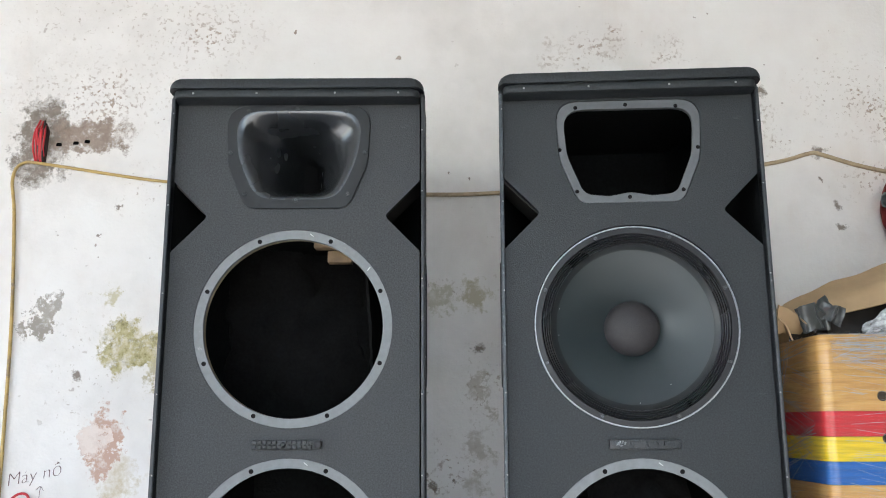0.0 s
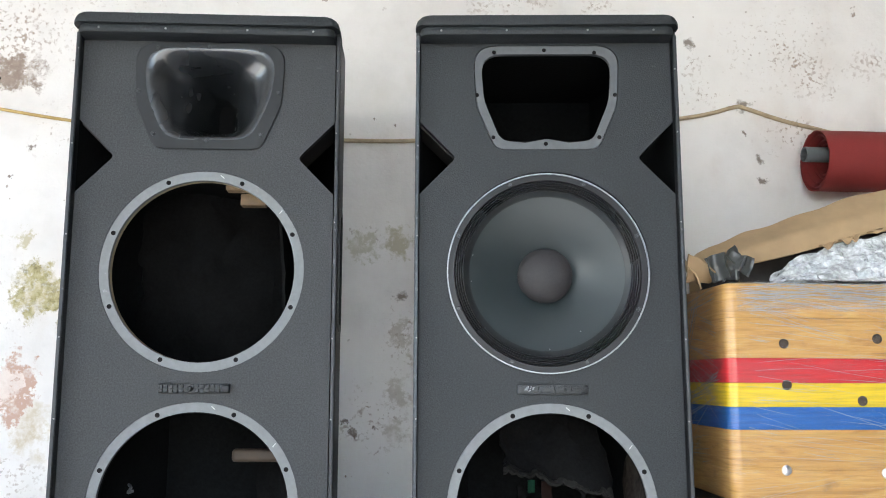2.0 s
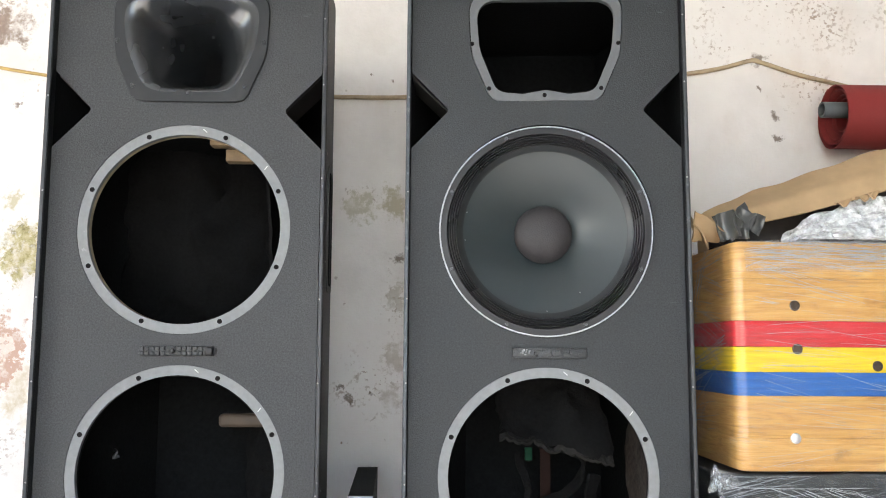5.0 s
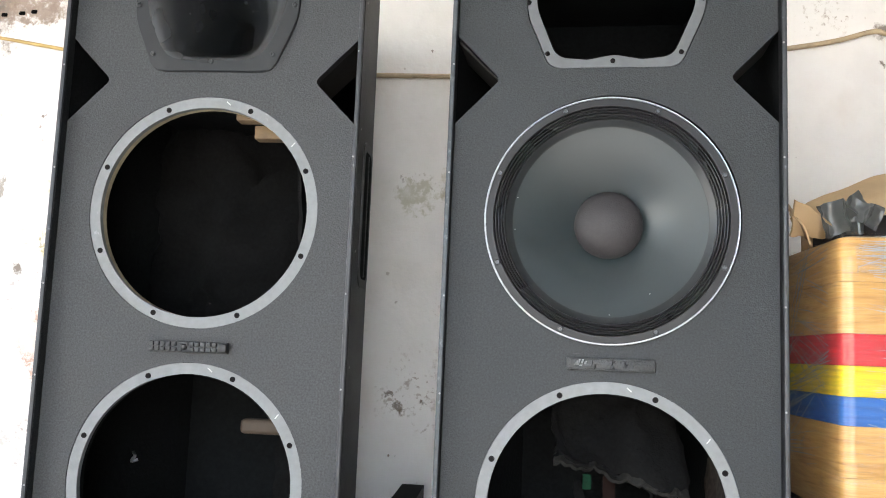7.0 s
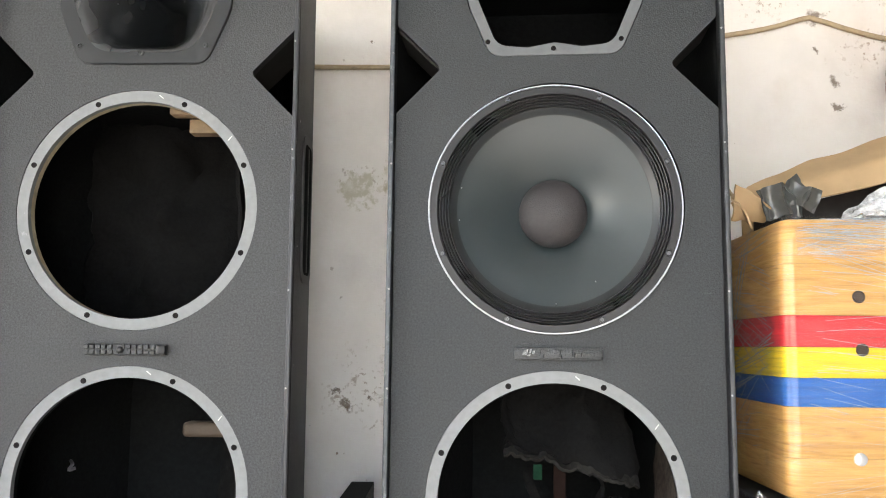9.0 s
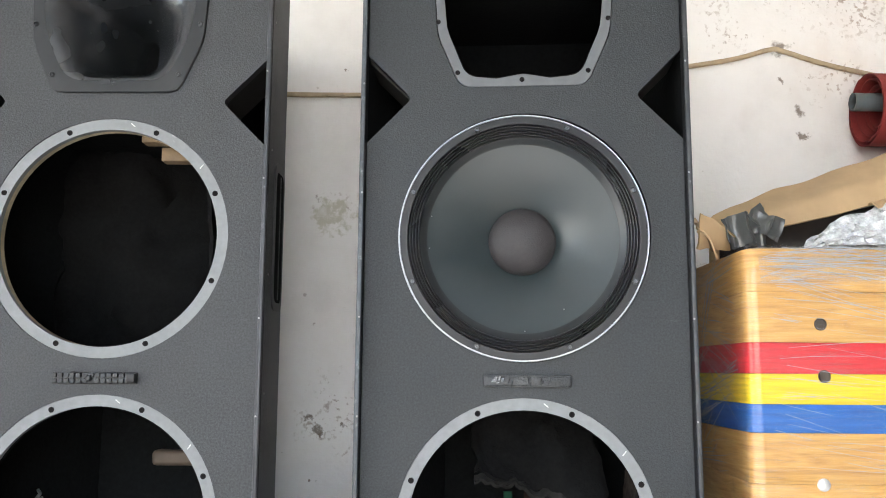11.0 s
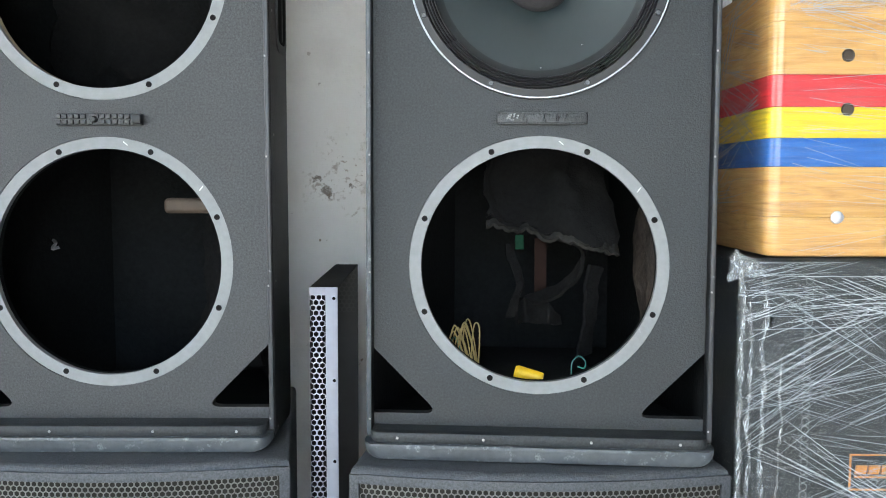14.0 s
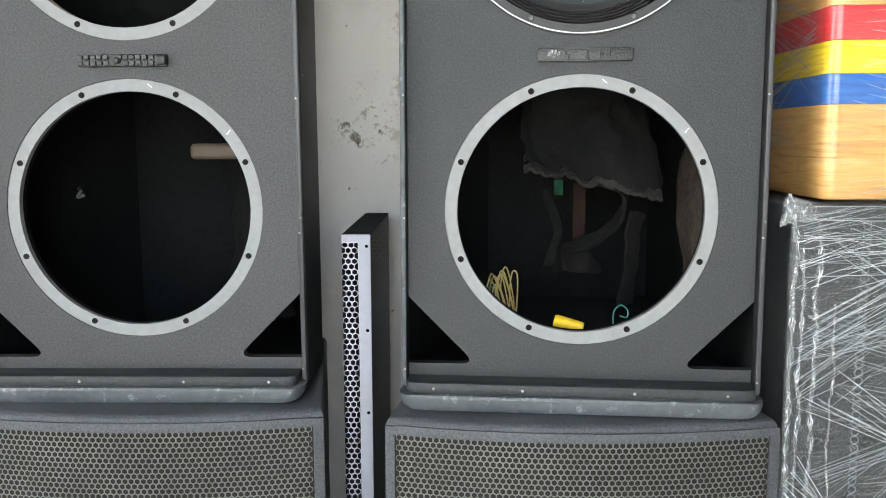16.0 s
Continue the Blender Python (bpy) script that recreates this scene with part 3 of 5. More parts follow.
def cabinet(name, m, has_horn, has_driver, seed, label, off):
    rng = random.Random(seed)
    cab = empty(name, m)
    tagged(cab, label, "loudspeaker", "two-way cabinets on the subwoofers")
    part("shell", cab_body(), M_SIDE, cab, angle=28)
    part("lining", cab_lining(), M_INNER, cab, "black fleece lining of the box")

    # baffle with horn, woofer and port openings
    outer = [(-IN + 0.001, on(-0.258), 0), (IN - 0.001, on(-0.258), 0)]
    outer += [(IN - 0.001 if abs(x) > 0.24 else x, z, r) for x, z, r in reversed(low_port(1))]
    outer += [(IN - 0.001 if abs(x) > 0.24 else x, z, r) for x, z, r in reversed(port(1))]
    outer += [(IN - 0.001, on(0.917), 0), (-IN + 0.001, on(0.917), 0)]
    outer += [(-IN + 0.001 if abs(x) > 0.24 else x, z, r) for x, z, r in port(-1)]
    outer += [(-IN + 0.001 if abs(x) > 0.24 else x, z, r) for x, z, r in low_port(-1)]
    holes = [[(x + off, z) for x, z in horn_outline(0.001 if not has_horn else -0.012)], circle(0.195, 72, 0, on(0)), circle(0.195, 72, 0, on(V1))]
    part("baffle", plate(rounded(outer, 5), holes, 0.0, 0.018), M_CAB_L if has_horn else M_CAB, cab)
    # inner port chutes
    for s in (-1, 1):
        bm = sheet(lambda a, b, s=s: (s * (0.1725 + 0.0765 * abs(2 * b - 1)), 0.019 + a * 0.10, on(0.668 + 0.0765 * (2 * b - 1))), 3, 8, 0.006)
        part("port_chute", bm, M_PORT, cab)
        bm = sheet(lambda a, b, s=s: (s * (0.141 + 0.108 * b), 0.019 + a * 0.10, on(-0.2275 + 0.108 * b)), 3, 6, 0.006)
        part("port_chute", bm, M_PORT, cab)

    # rails with their screws, and the worn lips
    for lo, hi in ((0.904, 0.9212), (-0.2622, -0.2452)):
        def ledge(d, z):
            e = IN - 0.001 - d
            return [(x, y, on(z)) for x, y in rounded([(-e, -0.0005, 0), (-e, -0.0455 + d, 0.020), (e, -0.0455 + d, 0.020), (e, -0.0005, 0)], 6)]
        bm = loft(bmesh.new(), [ledge(0.003, lo), ledge(0.001, lo + 0.001), ledge(0.0, lo + 0.003), ledge(0.0, hi - 0.003), ledge(0.001, hi - 0.001), ledge(0.003, hi)], True, True)
        rail = part("grille_rail", bm, M_CAB, cab)
        s0 = None
        for k, x in enumerate((-0.2065, -0.0788, 0.0788, 0.2065)):
            mm = Matrix.Translation((x, -0.0456, on(lo) + (hi - lo) * 0.5))
            if s0 is None:
                s0 = screw_mesh(rail, M_STEEL, "rail_screw", 0.0022)
                s0.matrix_basis = mm
            else:
                same("rail_screw", s0, rail, mm)
    r = 0.026
    low = [(-LIP, on(-0.2610), 0), (-LIP, on(-0.285), r), (LIP, on(-0.285), r), (LIP, on(-0.2610), 0)]
    top = [(LIP, on(0.9205), 0), (LIP, on(0.942), r), (-LIP, on(0.942), r), (-LIP, on(0.9205), 0)]
    for prof, mat in ((low, M_EDGE), (top, M_CAB)):
        pts = rounded(prof, 6)
        c = sum(z for _, z in pts) / len(pts)
        def shrink(d, dz, w):
            return [(x - math.copysign(d, x), w, z + (dz if z < c else -dz)) for x, z in pts]
        bm = loft(bmesh.new(), [shrink(0.018, 0.004, -0.0535), shrink(0.011, 0.001, -0.0518), shrink(0.006, 0.0, -0.047), shrink(0.002, 0.0, -0.040), shrink(0.0, 0.0, -0.030), shrink(0.0, 0.0, -0.0140)], True, True)
        part("front_lip", bm, mat, cab, "scuffed lip with rubbed paint" if mat is M_EDGE else "")
    for s in (-1, 1):
        a, b2 = sorted((s * (IN - 0.0005), s * (HW - 0.0005)))
        strip = part("edge_strip", B(a, b2, -0.0215, -0.0152, on(-0.257), on(0.913), bevel=0.0025), M_EDGE if s < 0 and seed < 0 else M_EDGE2, cab)
        dot = None
        for k in range(7):
            v = -0.21 + 0.18 * k + rng.uniform(-0.03, 0.03)
            mm = Matrix.Translation((s * (HW - 0.006), -0.0217, on(v)))
            if dot is None:
                dot = screw_mesh(strip, M_STEEL, "staple", 0.0016)
                dot.matrix_basis = mm
            else:
                same("staple", dot, strip, mm)
        # clips on the flank, a little behind the front edge
        for k in range(6):
            v = -0.24 + 0.21 * k + rng.uniform(-0.02, 0.02)
            same("staple", dot, strip, Matrix.Translation((s * (HW + 0.0003), 0.004, on(v))) @ Matrix.Rotation(radians(90) * s, 4, "Z"))

    # woofer openings
    ring_plate(0.0, cab, M_INNER)
    if has_driver:
        woofer(cab)
    else:
        ring_plate(V1, cab, M_RIM_WOOD)

    # horn or its bare flange
    pos = [(-0.106, 0.889), (-0.006, 0.893), (0.094, 0.888), (-0.140, 0.800), (0.133, 0.800), (-0.108, 0.713), (-0.005, 0.700), (0.100, 0.713)]
    if has_horn:
        horn(cab, pos)
    else:
        hx = [(x, z) for x, z in horn_outline(-0.0005)]
        c = [(-0.134, 0.882, 0.040), (-0.126, 0.785, 0.10), (-0.094, 0.704, 0.030), (-0.045, 0.699, 0.02), (-0.003, 0.707, 0.03), (0.040, 0.699, 0.02), (0.088, 0.704, 0.030), (0.121, 0.785, 0.10), (0.129, 0.882, 0.040)]
        inner = rounded([(x, on(z), r2) for x, z, r2 in c], 6)
        fl = part("horn_flange", plate(hx, [inner], 0.0015, 0.012), M_RING2, cab, "bare grey rebate of the missing horn")
        s0 = None
        for x, z in pos:
            mm = Matrix.Translation((x, 0.0016, on(z - 0.003)))
            if s0 is None:
                s0 = screw_mesh(fl, M_SCREWHOLE, "screw_hole", 0.004)
                s0.matrix_basis = mm
            else:
                same("screw_hole", s0, fl, mm)

    # leftovers of the torn-off badge
    bx, bz = BADGE_R if has_driver else BADGE_L
    bed = part("torn_badge", B(bx - 0.066, bx + 0.066, -0.0095, -0.0004, bz - 0.0088, bz + 0.0088, bevel=0.0018), M_GLUE, cab, "lumpy hardened glue where the badge was torn off")
    if has_driver:
        for z in (bz - 0.0078, bz + 0.0078):
            part("badge_edge", B(bx - 0.064, bx + 0.064, -0.0112, -0.0090, z - 0.0011, z + 0.0011, bevel=0.0006), M_GLUE, bed)
        for k in range(15):
            x = bx - 0.052 + (0.016 * rng.random() if k < 8 else 0.108 * rng.random())
            w, h = rng.uniform(0.002, 0.005), rng.uniform(0.002, 0.006)
            z = bz + rng.uniform(-0.005, 0.005)
            if k >= 8:
                w, h = 0.0012, rng.uniform(0.006, 0.012)
            bm = sheet(lambda a, b, x=x, z=z, w=w, h=h: (x + (a - 0.5) * w + (b - 0.5) * 0.0015, -0.0108 - 0.001 * math.sin(5 * a + 3 * b), z + (b - 0.5) * h), 3, 3, 0.0003)
            part("foil_scrap", bm, M_FOIL if k < 8 else M_GLUE, bed)
    else:
        # two rows of waffle cells
        for row in range(2):
            for k in range(13):
                if (row, k) in ((1, 5), (0, 6), (1, 12), (0, 12)):
                    continue
                x, z = bx - 0.0605 + 0.0096 * k, bz - 0.0042 + 0.0084 * row
                hgt = 0.0025 + 0.0035 * rng.random()
                part("glue_cell", B(x - 0.0036, x + 0.0036, -0.0095 - hgt, -0.0090, z - 0.0033, z + 0.0033, bevel=0.0009), M_GLUE, bed)
        part("glue_lump", B(bx + 0.053, bx + 0.067, -0.0190, -0.0040, bz - 0.007, bz + 0.007, bevel=0.003), M_FRAME, bed, "black plastic stub")
        part("glue_lump", lathe([(0.0055, -0.009), (0.005, -0.014), (0.003, -0.0165), (0.0, -0.0170)], 9, bx - 0.006, bz), M_GLUE, bed)

    # side handle cup
    for s in (-1, 1):
        cup = plate(rounded([(0.040, on(0.330), 0.025), (0.117, on(0.330), 0.025), (0.117, on(0.580), 0.025), (0.040, on(0.580), 0.025)], 5),
                    [rounded([(0.050, on(0.345), 0.018), (0.109, on(0.345), 0.018), (0.109, on(0.565), 0.018), (0.050, on(0.565), 0.018)], 5)], 0.0, 0.005)
        mm = Matrix.Translation((s * (HW + 0.0012) + (0.0038 if s < 0 else 0.0), 0, 0)) @ Matrix.Rotation(radians(90), 4, "Z")
        bmesh.ops.transform(cup, matrix=mm, verts=cup.verts)
        h = part("handle_cup", cup, M_FRAME, cab, "black plastic side handle")
        b2 = B(s * HW if s > 0 else s * HW - 0.001, s * HW + (0.001 if s > 0 else 0), 0.050, 0.109, on(0.345), on(0.565))
        part("cup_floor", b2, M_DARK, h)
        part("grip", tube([(s * (HW - 0.001), 0.08, on(0.350)), (s * (HW - 0.001), 0.08, on(0.560))], 0.0035, 8), M_FRAME, h)
    # the horn is centred on the box
    for o in cab.children:
        if o.name.split(".")[0] in ("horn", "horn_flange"):
            o.location.x += off
    return cab


M_PORT = grainy("port_inside_paint", (0.022, 0.019, 0.017), 0.8, 0, 0.4, 30, 5)
M_EDGE2 = grainy("edge_paint", (0.04, 0.042, 0.046), 0.45, 0, 0.3, 80, 6, 0.2, 300, wear=(0.2, 0.21, 0.22), wear_amt=-0.01, wear_scale=30)
M_RING2 = grainy("primer_grey_flange", (0.105, 0.11, 0.113), 0.5, 0, 0.14, 90, 9, 0.05, 300, wear=(0.4, 0.4, 0.4), wear_amt=-0.06, wear_scale=14)


def woofer(cab):
    """A 15 inch bass driver: rim, gasket, rolled surround, cone and dust cap."""
    cx, cz = -0.0015, on(0.442)
    w = new("bass_driver")
    w.parent = cab
    w["label"] = "fifteen inch bass driver with silver rim"
    part("frame_rim", lathe([(0.1935, 0.0), (0.1935, -0.0075), (0.1928, -0.0088), (0.1912, -0.0088), (0.1906, -0.008), (0.1906, -0.004)], 96, cx, cz), M_SILVER, w)
    part("gasket", lathe([(0.1906, -0.0058), (0.1800, -0.0064), (0.1788, -0.0056), (0.1780, -0.0015)], 96, cx, cz), M_FRAME, w)
    prof = [(0.1781, -0.0010)]
    for k in range(4):
        r0 = 0.1778 - k * 0.0042
        for q in range(9):
            a = math.pi * q / 8
            prof.append((r0 - 0.0042 * q / 8, -0.0018 + k * 0.0013 - 0.0032 * math.sin(a)))
    prof.append((0.1606, 0.0062))
    part("surround", lathe(prof, 160, cx, cz), M_SURR, w, "rolled black cloth surround")
    cone = []
    for k in range(0, 17):
        s = k / 16
        cone.append((0.1500 + (0.050 - 0.1500) * s, 0.0125 + 0.047 * s ** 0.95 - 0.003 * math.sin(math.pi * s)))
    part("cone", lathe([(0.1612, 0.0052), (0.1600, 0.0058), (0.1560, 0.0085), (0.1520, 0.0115), (0.1500, 0.0125)], 96, cx, cz), M_RIMCONE, w)
    part("cone", lathe(cone, 96, cx, cz), M_CONE, w)
    cap = [(0.0545, 0.057)] + [(0.0545 * math.cos(a), 0.055 - 0.031 * math.sin(a)) for a in [math.pi / 2 * k / 9 for k in range(1, 9)]] + [(0.0, 0.024)]
    part("dust_cap", lathe(cap, 64, cx, cz), M_CAP, w, "soft grey-brown dust cap")
    s0 = None
    for k in range(8):
        a = radians(22.5 + 45 * k)
        mm = Matrix.Translation((cx + 0.1845 * math.cos(a), -0.0062, cz + 0.1845 * math.sin(a)))
        if s0 is None:
            s0 = screw_mesh(w, M_SCREW, "mounting_bolt", 0.0048)
            s0.matrix_basis = mm
        else:
            same("mounting_bolt", s0, w, mm)
    for a, r in ((-1.05, 0.128), (-1.55, 0.146), (3.25, 0.147), (2.9, 0.1475)):
        part("glue_speck", lathe([(0.0012, 0.0), (0.0008, -0.0012), (0.0, -0.0014)], 6, cx + r * math.cos(a), cz + r * math.sin(a), None), M_STEEL, w).location.y = 0.0125 if r > 0.14 else 0.021


M_RIMCONE = grainy("shiny_cone_rim", (0.020, 0.023, 0.024), 0.34, 0, 0.15, 200, 8, 0.05, 300)


def horn(cab, pos):
    """Moulded horn: flange plate, flare from the wide mouth to the throat, eight screws."""
    h = new("horn")
    h.parent = cab
    h["label"] = "glossy black moulded horn"
    N = 7
    outer = horn_outline(0.004, N)
    mouth = rounded([(-0.134, on(0.888), 0.050), (-0.120, on(0.79), 0.14), (-0.082, on(0.705), 0.030), (0.076, on(0.705), 0.030), (0.114, on(0.79), 0.14), (0.129, on(0.888), 0.050)], N)
    inner = rounded([(-0.060, on(0.850), 0.040), (-0.052, on(0.79), 0.08), (-0.050, on(0.730), 0.022), (0.044, on(0.730), 0.022), (0.046, on(0.79), 0.08), (0.054, on(0.850), 0.040)], N)
    thr = rounded([(-0.017, on(0.826), 0.012), (-0.019, on(0.78), 0.02), (-0.017, on(0.736), 0.012), (0.011, on(0.736), 0.012), (0.013, on(0.78), 0.02), (0.011, on(0.826), 0.012)], N)
    def even(lp, n=64):
        # the same outline with evenly spaced points
        d = [0.0]
        for p, q in zip(lp, lp[1:] + lp[:1]):
            d.append(d[-1] + math.hypot(q[0] - p[0], q[1] - p[1]))
        ring2 = lp + lp[:1]
        return [(float(np.interp(d[-1] * k / n, d, [p[0] for p in ring2])), float(np.interp(d[-1] * k / n, d, [p[1] for p in ring2]))) for k in range(n)]
    def soften(lp, times):
        for _ in range(times):
            lp = [tuple(0.25 * lp[i - 1][c] + 0.5 * lp[i][c] + 0.25 * lp[(i + 1) % len(lp)][c] for c in (0, 1)) for i in range(len(lp))]
        return lp
    outer, mouth, inner, thr = even(outer), soften(even(mouth), 5), soften(even(inner), 4), soften(even(thr), 3)
    bm = bmesh.new()
    def at(lp, w):
        return [(x, w, z) for x, z in lp]
    def mix(a, b, s):
        return [(x0 + (x1 - x0) * s, z0 + (z1 - z0) * s) for (x0, z0), (x1, z1) in zip(a, b)]
    loops = [at(outer, 0.0), at(outer, -0.004), at(mix(outer, mouth, 0.06), -0.0055), at(mix(outer, mouth, 0.6), -0.0055), at(mix(outer, mouth, 0.85), -0.005)]
    part("flange", loft(bm, loops), M_HORNPL, h)
    bm = bmesh.new()
    loops = [at(mix(outer, mouth, 0.85), -0.005)]
    for k in range(0, 13):
        s = k / 12
        loops.append(at(mix(mouth, inner, s), -0.005 + 0.062 * s ** 1.65))
    for k in range(1, 13):
        s = k / 12
        loops.append(at(mix(inner, thr, s ** 0.85), 0.057 + 0.118 * s))
    part("flare", loft(bm, loops), M_HORN, h, angle=60)
    part("throat", plate(thr, [], 0.174, 0.178), M_DARK, h)
    part("maker_plate", plate(rounded([(-0.026, on(0.697), 0.002), (-0.011, on(0.697), 0.002), (-0.011, on(0.704), 0.002), (-0.026, on(0.704), 0.002)], 3), [], -0.0068, -0.005), M_HORNPL, h)
    s0 = None
    for x, z in pos:
        mm = Matrix.Translation((x, -0.0055, on(z)))
        if s0 is None:
            s0 = screw_mesh(h, M_SCREW, "screw", 0.0046)
            s0.matrix_basis = mm
        else:
            same("screw", s0, h, mm)


def felt(cab, name, fn, nu, nv, mat, label, seed, amp=0.008):
    off = Vector((seed * 3.7, seed * 1.3, seed * 7.1))
    def g(s, t):
        p = Vector(fn(s, t))
        n = noise.noise_vector(p * 14 + off) * amp + noise.noise_vector(p * 45 + off) * amp * 0.3
        return p + n
    return part(name, sheet(g, nu, nv, 0.006), mat, cab, label, angle=60)


HORN_OFF = 0.004
CAB_L = pose(-0.2936, 1.6784, 1.0891 - H0, -0.04, -0.212, -0.114)
CAB_R = pose(0.3685, 1.6312, 1.0901 - H0, -0.51, -0.031, -4.194)
cab_l = cabinet("speaker_cabinet", CAB_L, True, False, 1, "black two-woofer cabinet with horn, woofers removed, on subwoofer", HORN_OFF)
cab_r = cabinet("speaker_cabinet", CAB_R, False, True, -1, "black two-woofer cabinet with one bass driver, horn removed", HORN_OFF)

# this box is a few millimetres wider towards the other one
for o in cab_l.children:
    kind_of, mid = o.name.split(".")[0], (sum(c[0] for c in o.bound_box) / 8 if o.type == "MESH" else 0.0)
    if kind_of == "shell":
        o.location.x, o.scale.x = 0.0013, 1.005
    elif kind_of in ("edge_strip", "handle_cup") and mid > 0.1:
        o.location.x = 0.0025

# insides that show through the openings
felt(cab_l, "shelf", lambda s, t: (-0.16 + 0.32 * s, 0.04 + 0.26 * t, on(0.652)), 4, 4, M_INNER, "dark inner shelf below the horn", 3, 0.001)
part("brace_block", B(0.030, 0.105, 0.045, 0.075, on(0.612), on(0.648), bevel=0.004), M_BLOCK, cab_l, "pale wooden brace block")
part("brace_block", B(0.055, 0.105, 0.076, 0.105, on(0.588), on(0.612), bevel=0.002), M_BLOCK, cab_l, "pine brace block")
part("brace_batten", B(0.045, 0.200, 0.130, 0.165, on(0.072), on(0.098), bevel=0.008, seg=3), M_BATTEN, cab_l, "brown inner batten")
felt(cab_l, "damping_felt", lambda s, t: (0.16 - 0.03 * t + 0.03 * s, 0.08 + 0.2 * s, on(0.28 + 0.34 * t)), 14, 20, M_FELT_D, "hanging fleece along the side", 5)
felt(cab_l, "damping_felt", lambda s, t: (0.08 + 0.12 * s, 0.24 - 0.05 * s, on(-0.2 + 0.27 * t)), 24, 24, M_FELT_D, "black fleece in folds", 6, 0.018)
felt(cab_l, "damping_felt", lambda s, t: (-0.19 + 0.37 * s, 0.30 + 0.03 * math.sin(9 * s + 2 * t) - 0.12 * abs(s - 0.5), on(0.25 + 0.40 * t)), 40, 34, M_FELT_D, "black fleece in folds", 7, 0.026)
felt(cab_l, "damping_felt", lambda s, t: (-0.2 + 0.4 * s, 0.08 + 0.25 * t, on(0.252)), 26, 18, M_FELT, "dusty fleece on the shelf", 8, 0.009)
part("spade_terminal", tube(smooth_path([(-0.175, 0.20, on(0.022)), (-0.167, 0.19, on(0.017)), (-0.173, 0.19, on(0.007)), (-0.163, 0.195, on(0.010))], 4), 0.003, 6), M_SILVER, cab_l, "small bright terminal")

def ragged(s, k):
    return 0.012 * noise.noise(Vector((s * 7, k, 0.3))) + 0.006 * noise.noise(Vector((s * 23, k, 1.7)))


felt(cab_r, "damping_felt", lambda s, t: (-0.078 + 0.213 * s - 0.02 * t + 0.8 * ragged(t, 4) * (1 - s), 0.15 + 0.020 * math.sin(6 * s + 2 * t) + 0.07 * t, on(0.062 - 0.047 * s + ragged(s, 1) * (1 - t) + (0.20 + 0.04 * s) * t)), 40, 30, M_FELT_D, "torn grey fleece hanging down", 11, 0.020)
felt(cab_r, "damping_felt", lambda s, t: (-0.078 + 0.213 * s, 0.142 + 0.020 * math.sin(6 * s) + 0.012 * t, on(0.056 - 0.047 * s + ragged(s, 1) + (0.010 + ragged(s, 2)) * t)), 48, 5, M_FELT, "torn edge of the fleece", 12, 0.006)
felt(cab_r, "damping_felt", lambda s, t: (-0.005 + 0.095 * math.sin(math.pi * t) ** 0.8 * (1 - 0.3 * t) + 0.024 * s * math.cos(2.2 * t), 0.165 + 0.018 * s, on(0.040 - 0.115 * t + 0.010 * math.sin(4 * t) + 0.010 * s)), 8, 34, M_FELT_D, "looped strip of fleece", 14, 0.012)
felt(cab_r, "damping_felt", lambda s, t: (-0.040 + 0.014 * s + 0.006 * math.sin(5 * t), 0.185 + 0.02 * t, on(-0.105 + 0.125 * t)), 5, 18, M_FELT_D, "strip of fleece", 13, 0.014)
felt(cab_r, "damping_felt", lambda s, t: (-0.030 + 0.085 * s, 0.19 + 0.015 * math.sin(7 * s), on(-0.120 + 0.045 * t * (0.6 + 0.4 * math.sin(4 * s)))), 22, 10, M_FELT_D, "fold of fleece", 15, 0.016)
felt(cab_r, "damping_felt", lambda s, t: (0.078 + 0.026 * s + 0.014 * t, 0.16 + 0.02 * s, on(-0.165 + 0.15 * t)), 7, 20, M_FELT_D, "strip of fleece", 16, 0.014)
felt(cab_r, "damping_felt", lambda s, t: (0.200 - 0.020 * math.sin(3.1 * t), 0.025 + 0.20 * s, on(-0.15 + 0.27 * t)), 14, 24, M_FELT_S, "fleece along the side wall", 17, 0.012)
part("crossover_board", B(-0.033, -0.019, 0.140, 0.143, on(0.016), on(0.040), bevel=0.0005), M_GREEN, cab_r, "green terminal board")
part("inner_panel", B(0.002, 0.022, 0.215, 0.225, on(-0.10), on(0.03)), grainy("reddish_board", (0.018, 0.010, 0.008), 0.9, spec=0.1), cab_r, "reddish board behind the fleece")
rng = random.Random(4)
for k in range(11):
    a, b = rng.uniform(-0.020, 0.012), rng.uniform(0.0, 0.03)
    h = rng.uniform(0.050, 0.082)
    x0, y0 = -0.118 + rng.uniform(-0.008, 0.012), 0.045 + rng.uniform(-0.012, 0.012)
    pts = smooth_path([(x0 + 0.012, y0, on(-0.172)), (x0 + a, y0 + 0.006, on(-0.172 + h * 0.55)), (x0 + a + 0.004, y0 + 0.010, on(-0.172 + h)), (x0 + a + 0.012, y0 + 0.004, on(-0.172 + h * 0.9)), (x0 + 0.02, y0, on(-0.170))], 6)
    part("wire", tube(pts, 0.0011, 6), (M_WIRE_Y, M_WIRE_Y, M_WIRE_Y, M_WIRE_R, M_WIRE_T)[k % 5 if k > 8 else 0], cab_r, "loop of thin stranded wire" if k == 0 else "")
bm = lathe([(0.0, -0.022), (0.0085, -0.022), (0.0095, -0.019), (0.0110, 0.019), (0.009, 0.023), (0.0, 0.023)], 16)
bmesh.ops.transform(bm, matrix=Matrix.Translation((-0.010, 0.055, on(-0.1770))) @ Matrix.Rotation(radians(80), 4, "Z") @ Matrix.Rotation(radians(12), 4, "X"), verts=bm.verts)
part("yellow_plug", bm, M_YELLOW, cab_r, "small yellow plastic plug lying inside")
